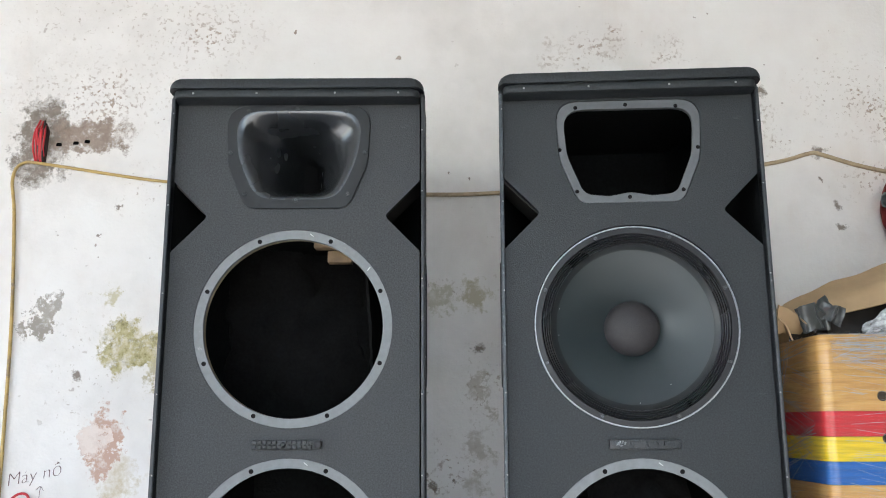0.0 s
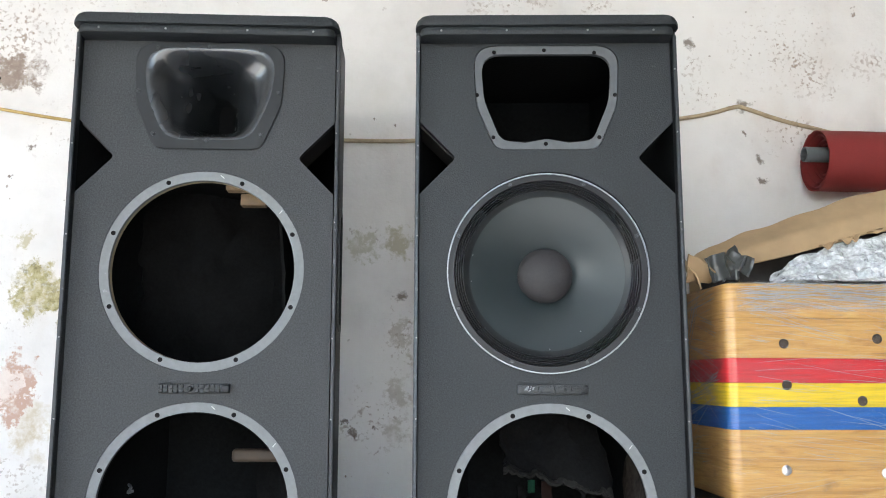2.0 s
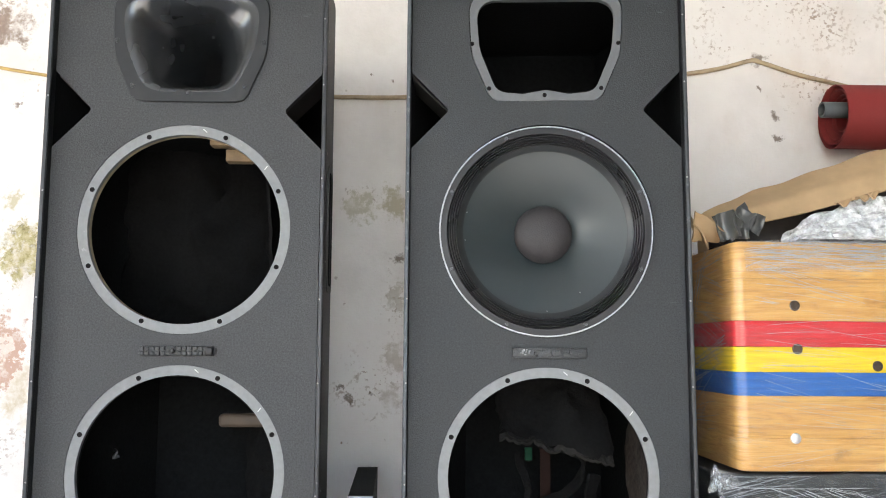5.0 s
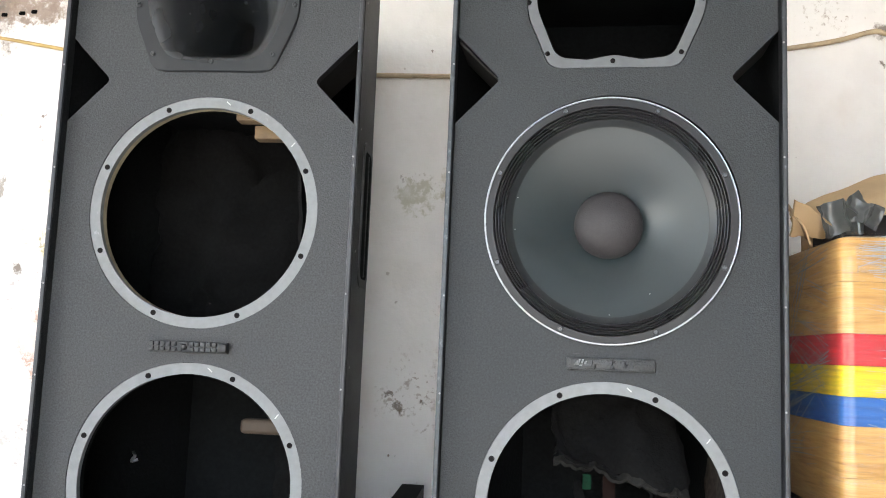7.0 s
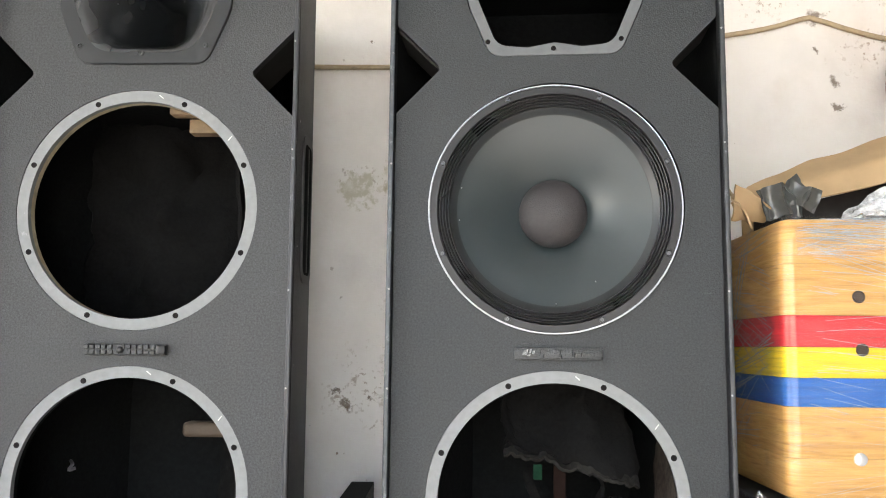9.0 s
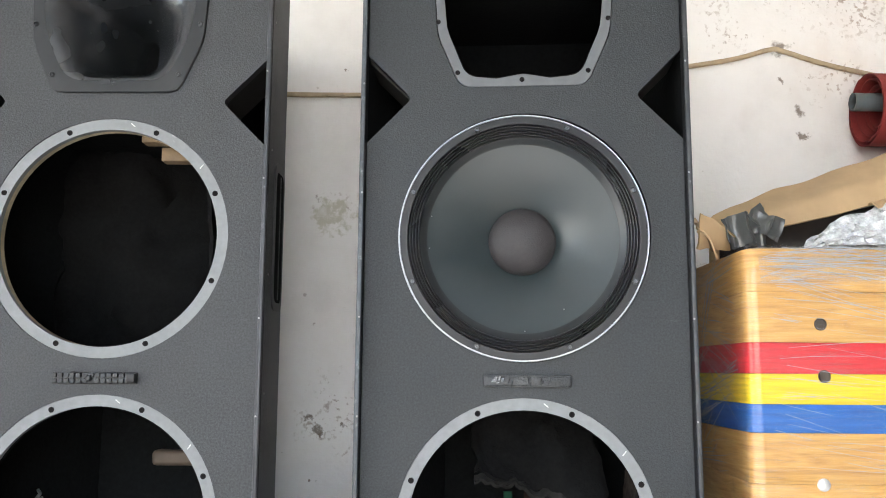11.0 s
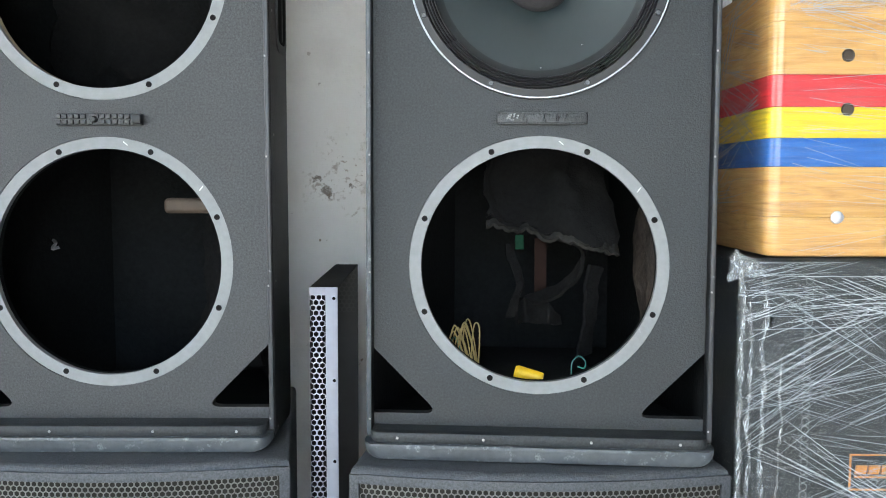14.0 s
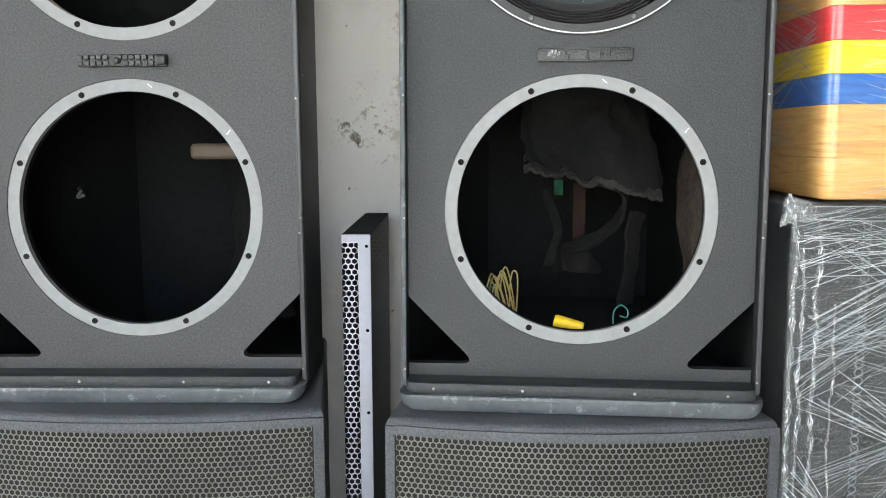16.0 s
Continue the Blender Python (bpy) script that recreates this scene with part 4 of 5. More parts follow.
pts = smooth_path([(0.055, 0.04, on(-0.172)), (0.056, 0.04, on(-0.152)), (0.066, 0.042, on(-0.143)), (0.076, 0.04, on(-0.150)), (0.074, 0.036, on(-0.160)), (0.064, 0.035, on(-0.158))], 6)
part("wire", tube(pts, 0.0012, 6), M_WIRE_T, cab_r, "teal wire loop")
part("inner_floor", B(-0.15, 0.15, 0.045, 0.36, on(-0.20), on(-0.1882)), M_INNER, cab_r, "black lined inner floor")


# ---- subwoofers under the cabinets ----
def subwoofer(m, label):
    top, hw, bow = 0.8040, 0.2755, 0.034
    s = empty("subwoofer", m)
    tagged(s, label, "subwoofer", "subwoofers under the cabinets")
    def plan(x, inset=0.0):
        return -bow * (1 - (x / hw) ** 2) + inset
    n = 24
    xs = [-hw + 2 * hw * k / n for k in range(n + 1)]
    def outline(d, z, front=0.0):
        f = (hw - d) / hw
        pts = [(x * f, plan(x) + d + front, z) for x in xs]
        pts += [((hw - 0.066) * f, 0.465 - d, z), (-(hw - 0.066) * f, 0.465 - d, z)]
        return pts
    part("body", loft(bmesh.new(), [outline(0.0, 0.0), outline(0.0, top - 0.014), outline(0.002, top - 0.006), outline(0.006, top - 0.0015), outline(0.013, top)], True, True), M_SUB, s, angle=50)
    # dark bay behind the grille, standing proud of the front by its frame
    fw = 0.0135
    zt, zb = top - 0.022, 0.06
    def front(x, z, d=0.0):
        return (x, plan(x) - 0.0045 + d, z)
    bm = sheet(lambda a, b: front((-hw + fw) + (2 * hw - 2 * fw) * a, zb + (zt - zb) * b, 0.0035), 24, 1, 0.0005)
    part("grille_backing", bm, M_GRILLE_CLOTH, s)
    part("grille", hex_sheet(2 * hw - 2 * fw - 0.004, zb, zt, 0.0088, 0.77, lambda x, z: front(x, z, -0.001)), M_GRILLE, s, "dusty perforated steel grille")
    for a, b in ((-hw, -hw + fw), (hw - fw, hw)):
        part("grille_frame", sheet(lambda u, t, a=a, b=b: front(a + (b - a) * u, zb + (zt + 0.012 - zb) * t, -0.003), 2, 1, 0.004), M_SUB, s)
    part("grille_frame", sheet(lambda u, t: front((-hw + fw) + (2 * hw - 2 * fw) * u, zt + 0.013 * t, -0.003 + 0.001 * t), 24, 2, 0.004), M_SUB, s)
    return s


M_SUB = textured_paint("sub_textured_paint", (0.057, 0.0615, 0.067), 0.5)
subwoofer(pose(0.3675, 1.571, 0, 0, 0, 0), "black subwoofer with bowed perforated grille on the floor")
subwoofer(pose(-0.2765, 1.600, 0, 0, 0, 0.6), "black subwoofer with dusty perforated grille on the floor")


# ---- loose perforated grille standing on edge between the cabinets ----
def loose_grille():
    g = empty("loose_speaker_grille", pose(0.0355, 1.712, 0, 0, 0, 1.0))
    tagged(g, "loose perforated grille, silver front edge, standing on its edge", "grille")
    hw, top, depth = 0.0225, 1.048, 0.385
    def at(x, z):
        return (x, 0.0, z)
    bm = hex_sheet(0.026, 0.02, top - 0.012, 0.0098, 0.74, lambda x, z: (x - hw + 0.0135, 0.0, z))
    edge = part("front_edge", bm, M_GRILLE_S, g, "silver perforated edge strip")
    part("solid_margin", B(hw - 0.0195, hw, -0.0008, 0.0008, 0.0, top, bevel=0.0004), M_GRILLE_S, edge)
    part("solid_margin", B(-hw, hw - 0.0195, -0.0008, 0.0008, top - 0.013, top), M_GRILLE_S, edge)
    s0 = None
    for z in (1.030, 0.897, 0.764, 0.60, 0.4, 0.2):
        mm = Matrix.Translation((hw - 0.006, -0.0011, z))
        if s0 is None:
            s0 = part("rivet_hole", lathe([(0.0028, 0.0), (0.0024, -0.0003), (0.0, -0.0001)], 10), M_DARK, edge)
            s0.matrix_basis = mm
        else:
            same("rivet_hole", s0, edge, mm)
    part("top_flange", B(-hw, hw, 0.001, depth, top - 0.0015, top), M_GRILLE_B, g, "black folded top edge")
    part("side_panel", B(-hw, -hw + 0.0015, 0.001, depth, 0.0, top - 0.0016), M_GRILLE_B, g, "black inner face")
    rear = part("rear_edge", B(-hw, hw, depth - 0.0015, depth, 0.0, top - 0.0016), M_GRILLE_BK, g, "black rear edge")
    part("perforation", hex_sheet(0.040, top - 0.104, top - 0.004, 0.0098, 0.72, lambda x, z: (x, depth - 0.0025, z)), M_PERF, rear)
    return g


M_PERF = grainy("grey_perforation", (0.03, 0.03, 0.032), 0.5, 0.0, 0.3, 60, 5)
M_GRILLE_BK = grainy("black_perforated_edge", (0.014, 0.014, 0.015), 0.45, 0.0, 0.3, 60, 5)
loose_grille()


# ---- wrapped speaker, crate, carton and wrapping at the side ----
def strands(bm, rng, count, x0, x1, z0, z1, y, tilt, spread, width, cluster=9):
    """Thin pulled threads of film lying on a face."""
    for i in range(count):
        if i % cluster == 0:
            bx, bz, ba = rng.uniform(x0, x1), rng.uniform(z0, z1), rng.gauss(tilt, spread)
        gap = rng.gauss(0, 0.016)
        cx, cz = bx - gap * math.sin(ba) + rng.gauss(0, 0.02), bz + gap * math.cos(ba) + rng.gauss(0, 0.004)
        a = ba + rng.gauss(0, 0.07)
        L = rng.uniform(0.06, 0.30)
        w = rng.uniform(0.3, 1.0) * width
        n = 7
        d = Vector((math.cos(a), 0, math.sin(a)))
        q = Vector((-d.z, 0, d.x))
        curve = rng.uniform(-0.007, 0.007)
        prev = None
        for k in range(n + 1):
            s = k / n - 0.5
            p = Vector((cx, y, cz)) + d * (s * L) + q * (curve * (s * s - 0.25) * 2)
            p.y += rng.uniform(-0.0008, 0.0004)
            if not (x0 <= p.x <= x1 and z0 <= p.z <= z1):
                prev = None
                continue
            ww = w * (1 - (2 * s) ** 2) + 0.0001
            a0, a1, a2 = bm.verts.new(p + q * ww), bm.verts.new(p + Vector((0, -ww * 0.8, 0))), bm.verts.new(p - q * ww)
            if prev:
                bm.faces.new((prev[0], prev[1], a1, a0))
                bm.faces.new((prev[1], prev[2], a2, a1))
            prev = (a0, a1, a2)
    return bm


def wrapped_speaker():
    x0, x1, y0, y1, z1 = 0.664, 1.27, 1.612, 2.14, 1.103
    s = empty("wrapped_loudspeaker", pose(x0, y0, 0))
    tagged(s, "black loudspeaker with mesh front wrapped in clear stretch film", "loudspeaker")
    W, D = x1 - x0, y1 - y0
    part("body", B(0.0, W, 0.004, D, 0.0, z1, bevel=0.006, seg=3), M_BMB, s)
    part("grille", hex_sheet(W - 0.03, 0.05, z1 - 0.015, 0.0095, 0.84, lambda x, z: (x + W / 2, 0.0015, z)), M_MESH_D, s, "black hexagon mesh grille")
    # a column of wider cells down the grille
    bm = bmesh.new()
    for k in range(70):
        z = z1 - 0.03 - k * 0.0125
        lp = [(0.104 + 0.0062 * math.cos(math.pi / 6 + q * math.pi / 3), z + 0.0062 * math.sin(math.pi / 6 + q * math.pi / 3)) for q in range(6)]
        tube([(x, 0.0, zz) for x, zz in lp + lp[:1]], 0.0007, 5, bm, cap=False)
    part("mesh_seam", bm, M_SEAM, s, "paler seam of larger cells")
    lg = new("badge")
    lg.parent = s
    lg["label"] = "orange outlined badge"
    def fr(a, b, c, d, w):
        return plate([(a, c), (b, c), (b, d), (a, d)], [[(a + w, c + w), (b - w, c + w), (b - w, d - w), (a + w, d - w)]], -0.004, -0.0005)
    part("badge_frame", fr(0.172, 0.290, 0.757, 0.812, 0.0018), M_ORANGE, lg)
    for k in range(3):
        part("badge_bar", plate([(0.180 + 0.0195 * k, 0.782), (0.196 + 0.0195 * k, 0.782), (0.1985 + 0.0195 * k, 0.795), (0.1825 + 0.0195 * k, 0.795)], [], -0.004, -0.0005), M_ORANGE, lg)
    part("badge_bar", plate([(0.180, 0.776), (0.238, 0.776), (0.238, 0.7785), (0.180, 0.7785)], [], -0.004, -0.0005), M_ORANGE, lg)
    rng = random.Random(9)
    def film(a, b):
        x = -0.004 + (W + 0.008) * a
        z = 0.02 + (z1 - 0.016) * b
        e = min(1.0, a * 14)
        return (x, -0.006 - 0.004 * e + 0.0035 * noise.noise(Vector((x * 22, z * 9, 1.0))), z)
    part("stretch_film", sheet(film, 60, 60, 0.0003), M_FILM_B, s, "clear stretch film with milky streaks", angle=60)
    part("stretch_film", sheet(lambda a, b: (-0.005 + 0.002 * noise.noise(Vector((a * 20, b * 8, 4))), -0.008 + 0.40 * a, 0.02 + (z1 - 0.016) * b), 20, 30, 0.0003), M_FILM_B, s, angle=60)
    bm = bmesh.new()
    strands(bm, rng, 290, 0.0, W - 0.01, 0.45, z1, -0.0125, 0.42, 0.28, 0.00024)
    strands(bm, rng, 160, 0.0, W - 0.01, 0.45, z1, -0.0128, -0.38, 0.35, 0.00022)
    strands(bm, rng, 80, 0.0, W - 0.01, 0.85, z1, -0.0130, 0.05, 0.25, 0.0004)
    tagged(part("film_webbing", bm, M_STRAND, s, "stretched threads of film", angle=80), kind="stuff")
    bm = bmesh.new()
    strands(bm, rng, 42, 0.0, 0.34, 0.55, z1 - 0.02, -0.0136, -0.55, 0.16, 0.00020, 14)
    strands(bm, rng, 30, 0.0, 0.34, 0.80, z1 - 0.02, -0.0138, 0.30, 0.16, 0.00018, 10)
    tagged(part("film_webbing", bm, M_STRAND_W, s, "white pulled threads of film", angle=80), kind="stuff")
    for cx, wid, zt, seed in ((0.001, 0.012, z1, 1.0), (0.034, 0.011, z1 - 0.02, 5.0), (0.014, 0.008, z1 - 0.06, 9.0), (0.060, 0.005, z1 - 0.14, 13.0)):
        def ribbon(u, v, cx=cx, wid=wid, zt=zt, seed=seed):
            z = 0.45 + (zt - 0.45) * v
            n1 = noise.noise(Vector((z * 18, seed, 0.0)))
            n2 = noise.noise(Vector((z * 75, seed, u * 2)))
            w = wid * max(0.12, 0.55 + 0.9 * noise.noise(Vector((z * 40, seed + 3, 0.0))))
            return (cx + 0.006 * n1 + 0.003 * n2 + w * (u - 0.5), -0.0135 - 0.003 * abs(n2), z)
        part("film_ridge", sheet(ribbon, 4, 180, 0.0003), M_RIDGE, s, "bunched ridge of film", angle=25)
    # torn peak of film at the corner
    def peak(a, b):
        p = Vector((-0.022 + 0.05 * a + 0.012 * b, -0.006 - 0.012 * math.sin(3 * a), z1 - 0.03 + 0.045 * b * (1 - 0.75 * a) + 0.01 * a))
        return p + noise.noise_vector(p * 60) * 0.006
    part("film_corner", sheet(peak, 14, 10, 0.0004), M_RIDGE, s, "torn corner of film", angle=70)
    return s


M_SEAM = grainy("pale_mesh_seam", (0.15, 0.16, 0.16), 0.5, 0.2, 0.3)
wrapped_speaker()


def crate():
    x0, y0, z0, z1, W, D = 0.692, 1.588, 1.1085, 1.512, 0.56, 0.52
    c = empty("wooden_crate", pose(x0, y0, z0))
    tagged(c, "orange varnished wooden crate with red, yellow and blue bands in film", "crate")
    H = z1 - z0
    r = 0.020
    def loop(d, z):
        return [(x, y, z) for x, y in rounded([(-d, -d, r), (W + d, -d, r), (W + d, D + d, r), (-d, D + d, r)], 10)]
    # bowed boards one above the other
    zs = [0.0, 0.0588, 0.131, 0.172, 0.216, 0.2615, 0.336, H]
    mats = [M_WOOD, M_WOOD, M_BBLU, M_BYEL, M_BRED, M_WOOD, M_WOOD]
    names = ["plank", "plank", "painted_band", "painted_band", "painted_band", "plank", "plank"]
    labels = ["", "", "blue painted band", "yellow painted band", "red painted band", "", ""]
    for k in range(7):
        a, b = zs[k], zs[k + 1]
        g = 0.0002
        bm = loft(bmesh.new(), [loop(-0.0004, a + g), loop(0.0, a + g + 0.0005), loop(0.0, b - g - 0.0005), loop(-0.0004, b - g)] if k not in (0, 6) else
                  [loop(-0.012 if k == 0 else -0.0008, a + g), loop(-0.003 if k == 0 else -0.0004, a + g + (0.003 if k == 0 else 0.0005)), loop(0.0, a + g + 0.010), loop(0.0, b - g - 0.010), loop(-0.003 if k == 6 else -0.0004, b - g - (0.003 if k == 6 else 0.0005)), loop(-0.012 if k == 6 else -0.0008, b - g)], True, True)
        part(names[k], bm, mats[k], c, labels[k], angle=40)
    hole = None
    for x, z in ((0.108, 0.2885), (0.288, 0.2985), (0.110, 0.2125), (0.252, 0.1835), (0.40, 0.2885), (0.42, 0.2125)):
        mm = Matrix.Translation((x, -0.0012, z))
        if hole is None:
            hole = part("bolt_hole", lathe([(0.0095, 0.0012), (0.0088, -0.0004), (0.0075, 0.0002), (0.007, 0.0010), (0.0, 0.0011)], 16), M_HOLE, c, "dark round hole")
            hole.matrix_basis = mm
        else:
            same("bolt_hole", hole, c, mm)
    st = None
    for x, z in ((0.1005, 0.0585), (0.288, 0.0525), (0.45, 0.058)):
        mm = Matrix.Translation((x, -0.0008, z))
        if st is None:
            st = part("bolt_head", lathe([(0.0095, 0.001), (0.0090, -0.002), (0.006, -0.0035), (0.0, -0.004)], 16), M_BOLTHEAD, c, "shiny bolt head")
            st.matrix_basis = mm
        else:
            same("bolt_head", st, c, mm)
    part("stretch_film", loft(bmesh.new(), [loop(0.0035 + 0.0012 * math.sin(k * 2.1), 0.004 + (H - 0.004) * k / 24) for k in range(25)]), M_FILM_C, c, "clear stretch film round the crate", angle=60)
    def topfilm(a, b):
        p = Vector((0.01 + (W - 0.02) * a, 0.0 + (D - 0.02) * b, H + 0.003))
        p.z += 0.006 * max(0, noise.noise(p * 25))
        return p
    part("stretch_film", sheet(topfilm, 40, 20, 0.0003), M_FILM_C, c, angle=60)
    part("stretch_film", sheet(lambda a, b: (0.02 + (W - 0.04) * a, -0.0065 + 0.002 * noise.noise(Vector((a * 12, b * 3, 1))) + 0.012 * b * b, H - 0.055 + 0.056 * b), 40, 6, 0.0003), M_FILM_T, c, "bunched film along the upper edge", angle=60)
    rng = random.Random(21)
    bm = bmesh.new()
    strands(bm, rng, 70, 0.03, W - 0.03, 0.29, H, -0.0050, -0.06, 0.10, 0.00035, 3)
    strands(bm, rng, 45, 0.03, W - 0.03, 0.12, 0.29, -0.0050, -0.12, 0.12, 0.0003, 3)
    strands(bm, rng, 14, 0.03, W - 0.03, 0.0, 0.12, -0.0050, 0.1, 0.25, 0.0003)
    strands(bm, rng, 130, 0.02, W - 0.03, H - 0.055, H, -0.0052, -0.04, 0.10, 0.0005, 4)
    tagged(part("film_webbing", bm, M_STRAND, c, "stretched threads of film", angle=80), kind="stuff")
    side = bmesh.new()
    strands(side, rng, 120, 0.03, D - 0.1, 0.06, H, 0.0050, -0.1, 0.35, 0.0007, 5)
    bmesh.ops.transform(side, matrix=Matrix.Rotation(radians(90), 4, "Z"), verts=side.verts)
    tagged(part("film_webbing", side, M_STRAND, c, angle=80), kind="stuff")
    return c


M_HOLE = grainy("dark_brown_hole", (0.05, 0.03, 0.018), 0.6, 0, 0.4)
M_BOLTHEAD = grainy("bolt_steel", (0.7, 0.7, 0.7), 0.3, 0.6, 0.2)
crate()


def carton():
    """A torn carton on the crate: low walls, one long flap folded up, a curled corner."""
    c = empty("torn_carton", pose(0.72, 1.64, 1.5135))
    tagged(c, "torn brown cardboard carton with raised flap on the crate", "carton")
    part("rear_wall", B(0.03, 0.62, 0.30, 0.305, 0.0, 0.09), M_CARD, c)
    part("side_wall", B(0.62, 0.625, 0.06, 0.305, 0.0, 0.10), M_CARD, c)
    # upper edge, fold line and lower edge of the flap, over x
    ux, uz = (-0.052, -0.023, 0.012, 0.093, 0.211, 0.294, 0.354, 0.397, 0.68), (0.046, 0.072, 0.092, 0.125, 0.163, 0.194, 0.214, 0.221, 0.25)
    fx, fz = (-0.052, 0.005, 0.098, 0.209, 0.298, 0.394, 0.68), (0.034, 0.061, 0.088, 0.123, 0.145, 0.163, 0.215)
    lx, lz = (-0.052, 0.0, 0.08, 0.097, 0.178, 0.243, 0.326, 0.392, 0.68), (0.024, 0.040, 0.052, 0.055, 0.074, 0.091, 0.116, 0.126, 0.186)
    def flap(a, b):
        x = -0.052 + 0.72 * a
        z0, z1, z2 = float(np.interp(x, lx, lz)), float(np.interp(x, fx, fz)), float(np.interp(x, ux, uz))
        wob = 0.0025 * noise.noise(Vector((a * 9, b * 3, 2.0)))
        if b < 0.5:
            t = b * 2
            return (x, 0.075 + 0.010 * t + wob, z0 + (z1 - z0) * t + 0.5 * wob)
        t = b * 2 - 1
        return (x, 0.085 + 0.055 * t * min(1.0, 0.3 + 3 * a) + wob, z1 + (z2 - z1) * t + 0.002 * math.sin(a * 40) * t * t + wob)
    part("flap", sheet(flap, 72, 10, 0.004), M_CARD, c, "raised flap with a fold line", angle=50)
    def torn(a, b):
        p = Vector((-0.074 + 0.070 * a, 0.030 - 0.02 * b + 0.035 * a, 0.004 + 0.050 * b * (1 - 0.7 * a) + 0.006))
        return p + noise.noise_vector(p * 30) * 0.008
    part("torn_corner", sheet(torn, 10, 6, 0.003), M_CARD, c, "curled torn corner", angle=50)
    def lip(a, b):
        return Vector((-0.076 + 0.03 * b, 0.02 + 0.05 * a, 0.035 - 0.045 * b * b + 0.03 * a)) + noise.noise_vector(Vector((a * 5, b * 5, 9))) * 0.004
    part("torn_corner", sheet(lip, 8, 8, 0.003), M_CARD, c, angle=50)
    for k, (x, z, w, h, tw) in enumerate(((-0.004, 0.036, 0.046, 0.052, 0.25), (0.044, 0.046, 0.052, 0.036, -0.35), (0.026, 0.058, 0.036, 0.030, 0.7), (0.022, 0.026, 0.040, 0.028, 0.15))):
        def crumple(a, b, x=x, z=z, w=w, h=h, tw=tw, k=k):
            u, v = (a - 0.5) * w, (b - 0.5) * h
            p = Vector((x + u * math.cos(tw) - v * math.sin(tw), 0.028 + 0.004 * k + 0.012 * abs(math.sin(4 * a + k)), z + u * math.sin(tw) + v * math.cos(tw)))
            return p + noise.noise_vector(p * 40 + Vector((k, 0, 0))) * 0.005 + noise.noise_vector(p * 160) * 0.0012
        part("grey_tape", sheet(crumple, 14, 14, 0.001), M_TAPE, c, "crumpled grey tape", angle=25)
    # Dark box and sheet added in place of the shade inside the carton.
    part("shadow_gap", B(0.06, 0.60, 0.10, 0.29, 0.001, 0.03), M_DARKFILL, c, "added dark fill for the shade inside the carton")
    part("inner_wall", sheet(lambda a, b: (0.0 + 0.66 * a, 0.145 + 0.01 * math.sin(9 * a), (0.040 + 0.125 * a + 0.06 * a * a) * b), 20, 4, 0.003), M_DARKFILL, c, "added dark sheet for the shade under the flap")
    rg = random.Random(5)
    for k in range(4):
        x, w, h = 0.235 + 0.035 * k + rg.uniform(-0.01, 0.01), rg.uniform(0.016, 0.034), rg.uniform(0.008, 0.018)
        z = float(np.interp(x, lx, lz))
        part("torn_scrap", sheet(lambda a, b, x=x, w=w, h=h, z=z: (x + w * (a - 0.5), 0.073 - 0.012 * b, z + 0.003 - h * b * (1 - abs(2 * a - 1)) + 0.3 * w * (a - 0.5)), 5, 3, 0.002), M_CARD, c)
    return c


# Near-black tone that paints the carton's inner shade.
M_DARKFILL = grainy("carton_shade_fill", (0.03, 0.025, 0.022), 0.8, 0, 0.4)
carton()


def bubble_heap():
    o = empty("clear_wrap_heap", pose(0.945, 1.675, 1.515))
    tagged(o, "crumpled heap of clear plastic wrap on the crate", "plastic wrap")
    rng = random.Random(3)
    for k in range(7):
        def fn(a, b, k=k):
            x = -0.115 + 0.37 * a
            hgt = 0.060 * math.sin(math.pi * min(1, a * 0.95)) ** 0.6 + 0.075 * a
            p = Vector((x, -0.012 * k + 0.045 * b, (0.003 + hgt * b * (1 - 0.10 * k))))
            q = noise.noise_vector(p * 22 + Vector((k * 5, 0, 0))) * 0.016 + noise.noise_vector(p * 70) * 0.006
            q.z = q.z if b > 0.2 else abs(q.z) * 0.3
            return p + q
        part("fold", sheet(fn, 44, 14, 0.0008), M_WRAP, o, "shiny crumpled fold", angle=22)
    return o


bubble_heap()

# plain carton behind, under the roll
o = empty("closed_carton", pose(1.40, 1.98, 0))
tagged(o, "plain brown carton standing behind the crate", "carton")
part("body", B(0.02, 0.55, -0.0, 0.20, 0.0, 1.808, bevel=0.004), M_CARD2, o)


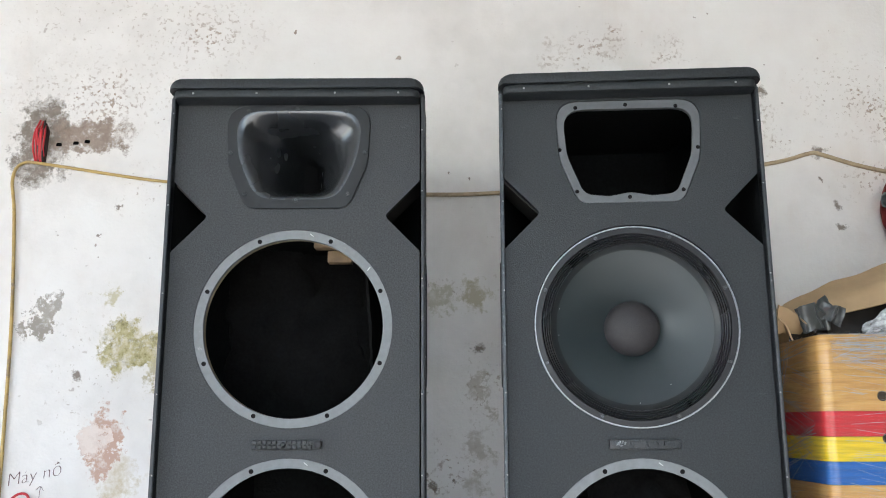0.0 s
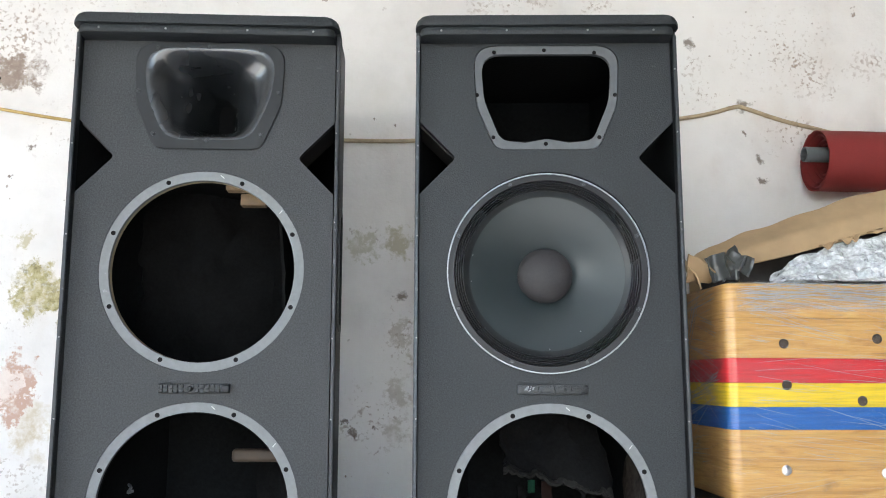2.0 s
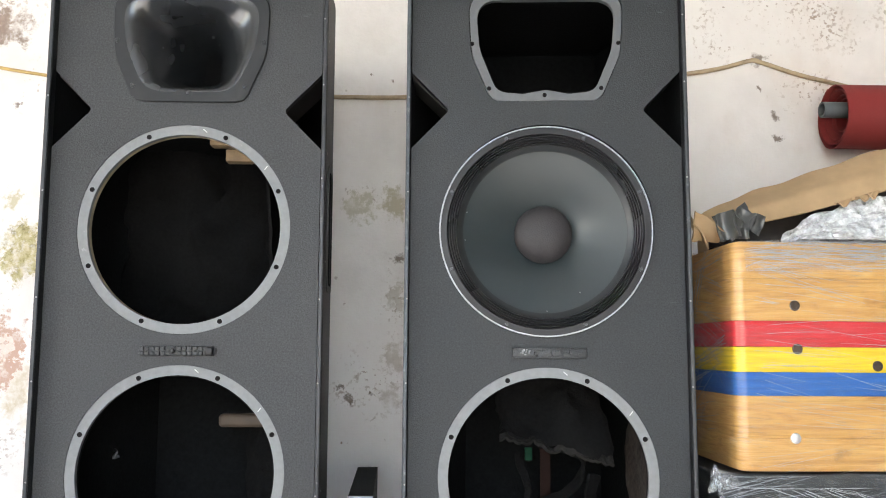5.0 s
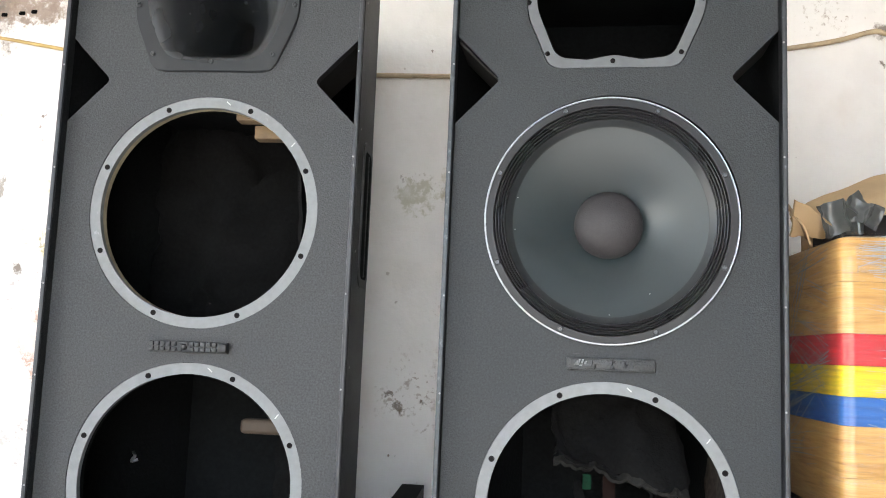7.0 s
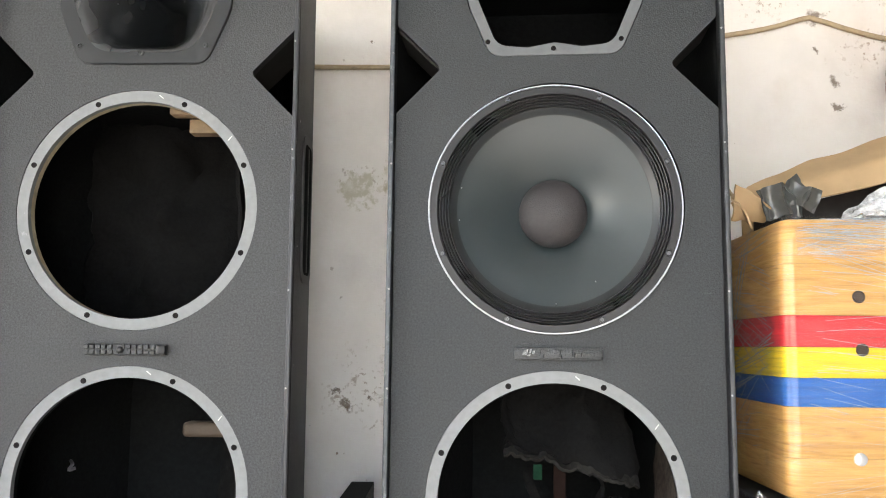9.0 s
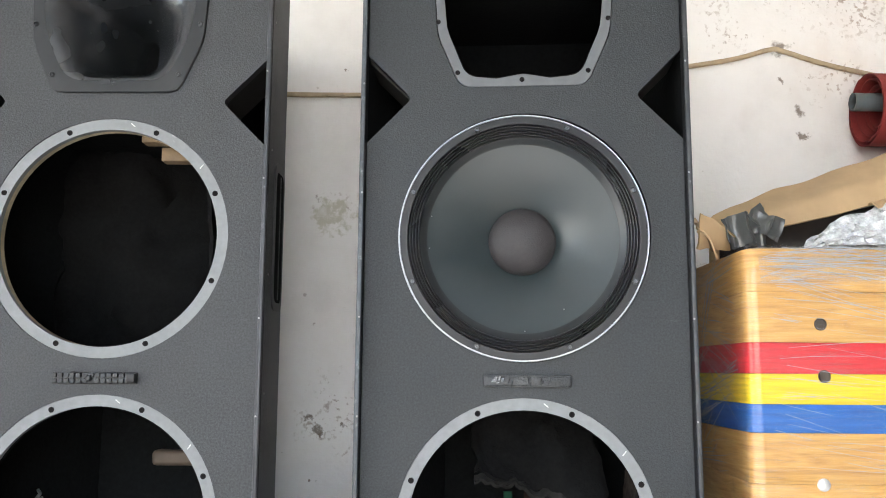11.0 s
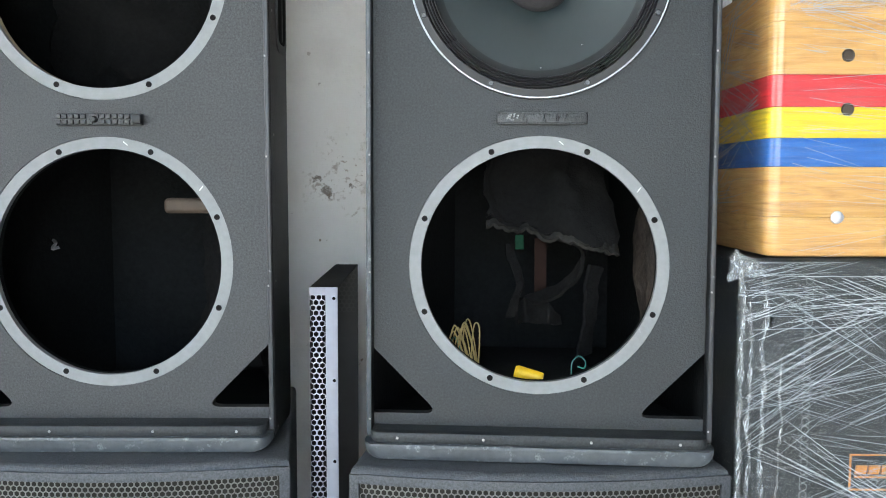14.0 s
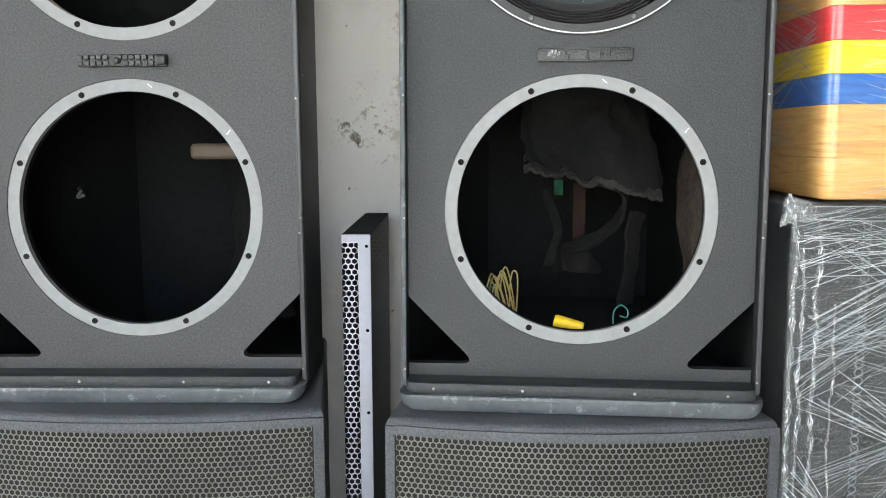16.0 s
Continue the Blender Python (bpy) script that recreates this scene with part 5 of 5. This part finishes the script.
def canvas_roll():
    r = empty("canvas_roll", pose(1.160, 2.116, 1.889))
    tagged(r, "roll of dark red canvas on a grey plastic pipe", "fabric roll")
    L = 0.95
    turns, n = 5.0, 200
    prof = []
    for k in range(n + 1):
        th = 2 * math.pi * turns * k / n
        rad = 0.030 + (0.084 - 0.030) * k / n
        rad += 0.0022 * math.sin(th * 1.0 + 1) + 0.002 * noise.noise(Vector((math.cos(th) * 2, math.sin(th) * 2, k * 0.02)))
        prof.append((rad * math.cos(th + 1.2), rad * 0.99 * math.sin(th + 1.2)))
    bm = bmesh.new()
    ns = 26
    g = []
    for i in range(ns + 1):
        s = i / ns
        row = []
        for k, (y, z) in enumerate(prof):
            q = k / n
            x = s * L + 0.010 * (1 - s) * math.sin(6 * q) + 0.012 * (1 - q) * (1 - s)
            wr = 0.003 * noise.noise(Vector((x * 9, y * 20, z * 20))) * (q ** 3)
            row.append(bm.verts.new((x, y * (1 + wr * 8), z * (1 + wr * 8))))
        g.append(row)
    for i in range(ns):
        for k in range(n):
            bm.faces.new((g[i][k], g[i + 1][k], g[i + 1][k + 1], g[i][k + 1]))
    bm.normal_update()
    bmesh.ops.solidify(bm, geom=bm.faces[:], thickness=0.0022)
    part("canvas", bm, M_RED, r, angle=50)
    bm = lathe([(0.0155, 0.0), (0.0195, 0.0), (0.0195, L + 0.06), (0.0155, L + 0.06), (0.0155, 0.0)], 24)
    bmesh.ops.transform(bm, matrix=Matrix.Translation((-0.044, -0.018, 0.012)) @ Matrix.Rotation(radians(-90), 4, "Z"), verts=bm.verts)
    part("pipe", bm, M_PVC, r, "grey plastic pipe core")
    # Black plate added across the pipe for the shade in its bore.
    part("pipe_bore", B(0.1, 0.102, -0.034, -0.002, -0.004, 0.028), M_DARK, r)
    return r


canvas_roll()

# ---- on the wall: cable, wires, writing, a small device ----
WY = WALL - 0.006
pts = smooth_path([(-1.085, WY, 0.4), (-1.092, WY, 0.9), (-1.099, WY, 1.28), (-1.108, WY, 1.606), (-1.128, WY, 1.88), (-1.140, WY - 0.004, 1.985), (-1.112, WY - 0.01, 2.026), (-1.04, WY - 0.006, 2.022), (-0.738, WY, 1.978), (-0.4, WY, 1.955), (-0.2, WY, 1.944)], 10)
o = part("wall_cable", tube(pts, 0.0043, 8), M_CABLE_Y)
tagged(o, "old yellow cable run along the stained wall", "cable")
pts = smooth_path([(-0.2, WY, 1.944), (-0.031, WY, 1.942), (0.134, WY, 1.946), (0.5, WY, 1.975), (0.854, WY, 2.024), (0.975, WY, 2.054), (0.997, WY - 0.002, 2.056), (1.02, WY, 2.050), (1.166, WY, 2.008), (1.5, WY, 1.95), (2.2, WY, 1.93)], 10)
o = part("wall_cable", tube(pts, 0.0058, 8), M_CABLE_B)
tagged(o, "dusty beige cable run along the stained wall", "cable")

rng = random.Random(8)
o = empty("cut_wires", pose(-1.077, WALL - 0.002, 2.09))
tagged(o, "bundle of red and black wires in a broken plaster hole", "wires")
# Flat dark plate on the wall, painted as the shade inside the hole.
part("hole_shadow", plate(rounded([(-0.012, -0.062, 0.01), (0.016, -0.062, 0.01), (0.020, 0.03, 0.01), (0.006, 0.062, 0.01), (-0.010, 0.02, 0.01)], 4), [], -0.001, 0.001), grainy("hole_shade", (0.05, 0.03, 0.026), 0.9), o, "flat dark plate for the shade in the plaster hole")
for k in range(8):
    x = -0.012 + 0.004 * k
    b0 = rng.uniform(-0.012, 0.012)
    pts = smooth_path([(x * 0.5, -0.003, 0.060 + rng.uniform(-0.02, 0.0)), (x, -0.016 - 0.002 * (k % 3), 0.02), (x + b0 * 0.4, -0.014, -0.02), (x * 0.7, -0.004, -0.062 + rng.uniform(0, 0.02))], 6)
    part("wire", tube(pts, 0.0026, 6), M_WIRE_K if k in (3, 6) else M_WIRE_R, o)
# Black plates on the surface paint the shade in the brick holes.
for x, z in ((-1.030, 2.082), (-0.985, 2.086), (-0.955, 2.090)):
    b2 = plate(rounded([(x - 0.008, z - 0.004, 0.003), (x + 0.007, z - 0.004, 0.003), (x + 0.008, z + 0.005, 0.003), (x - 0.006, z + 0.005, 0.003)], 3), [], WALL - 0.0018, WALL - 0.0003)
    tagged(part("brick_hole", b2, M_DARK), "flat black plate for a shaded brick hole in the broken plaster", "hole", "brick holes")


def write(body, x, z, size, mat, name, label, turn=0.0, thick=0.0006):
    cu = bpy.data.curves.new(name, "FONT")
    cu.body, cu.size, cu.extrude = body, size, thick
    cu.shear, cu.offset = 0.25, -0.0013
    ob = new(name, cu)
    dg = bpy.context.evaluated_depsgraph_get()
    me = bpy.data.meshes.new_from_object(ob.evaluated_get(dg))
    bpy.data.objects.remove(ob)
    o2 = new(name, me)
    me.materials.clear()
    me.materials.append(mat)
    o2.matrix_world = pose(x, WALL - 0.0012, z, 90, -turn, 0)
    return tagged(o2, label, "writing")


write("M\u00e1y n\u1ed5", -1.083, 1.195, 0.046, M_INK, "wall_writing", "thin pencilled handwriting on the white plaster", 12)
o = part("arrow_mark", tube([(-1.000, WALL - 0.001, 1.165), (-0.998, WALL - 0.001, 1.195)], 0.0008, 4, tube([(-1.008, WALL - 0.001, 1.188), (-0.998, WALL - 0.001, 1.198), (-0.990, WALL - 0.001, 1.187)], 0.0008, 4)), M_INK)
tagged(o, "small pencilled arrow under the writing", "writing")
o = empty("wall_device", pose(-1.02, WALL, 1.09))
tagged(o, "small dark box with a red lead on the wall", "device")
part("case", B(-0.045, 0.060, -0.03, -0.0005, -0.06, 0.062, bevel=0.006, seg=3), grainy("dark_grey_case", (0.05, 0.055, 0.06), 0.45), o)
pts = smooth_path([(-0.05, -0.012, -0.02), (-0.052, -0.014, 0.055), (-0.030, -0.016, 0.086), (-0.004, -0.016, 0.088), (0.008, -0.016, 0.062)], 8)
part("lead", tube(pts, 0.0032, 8), M_WIRE_R, o, "looped red lead")
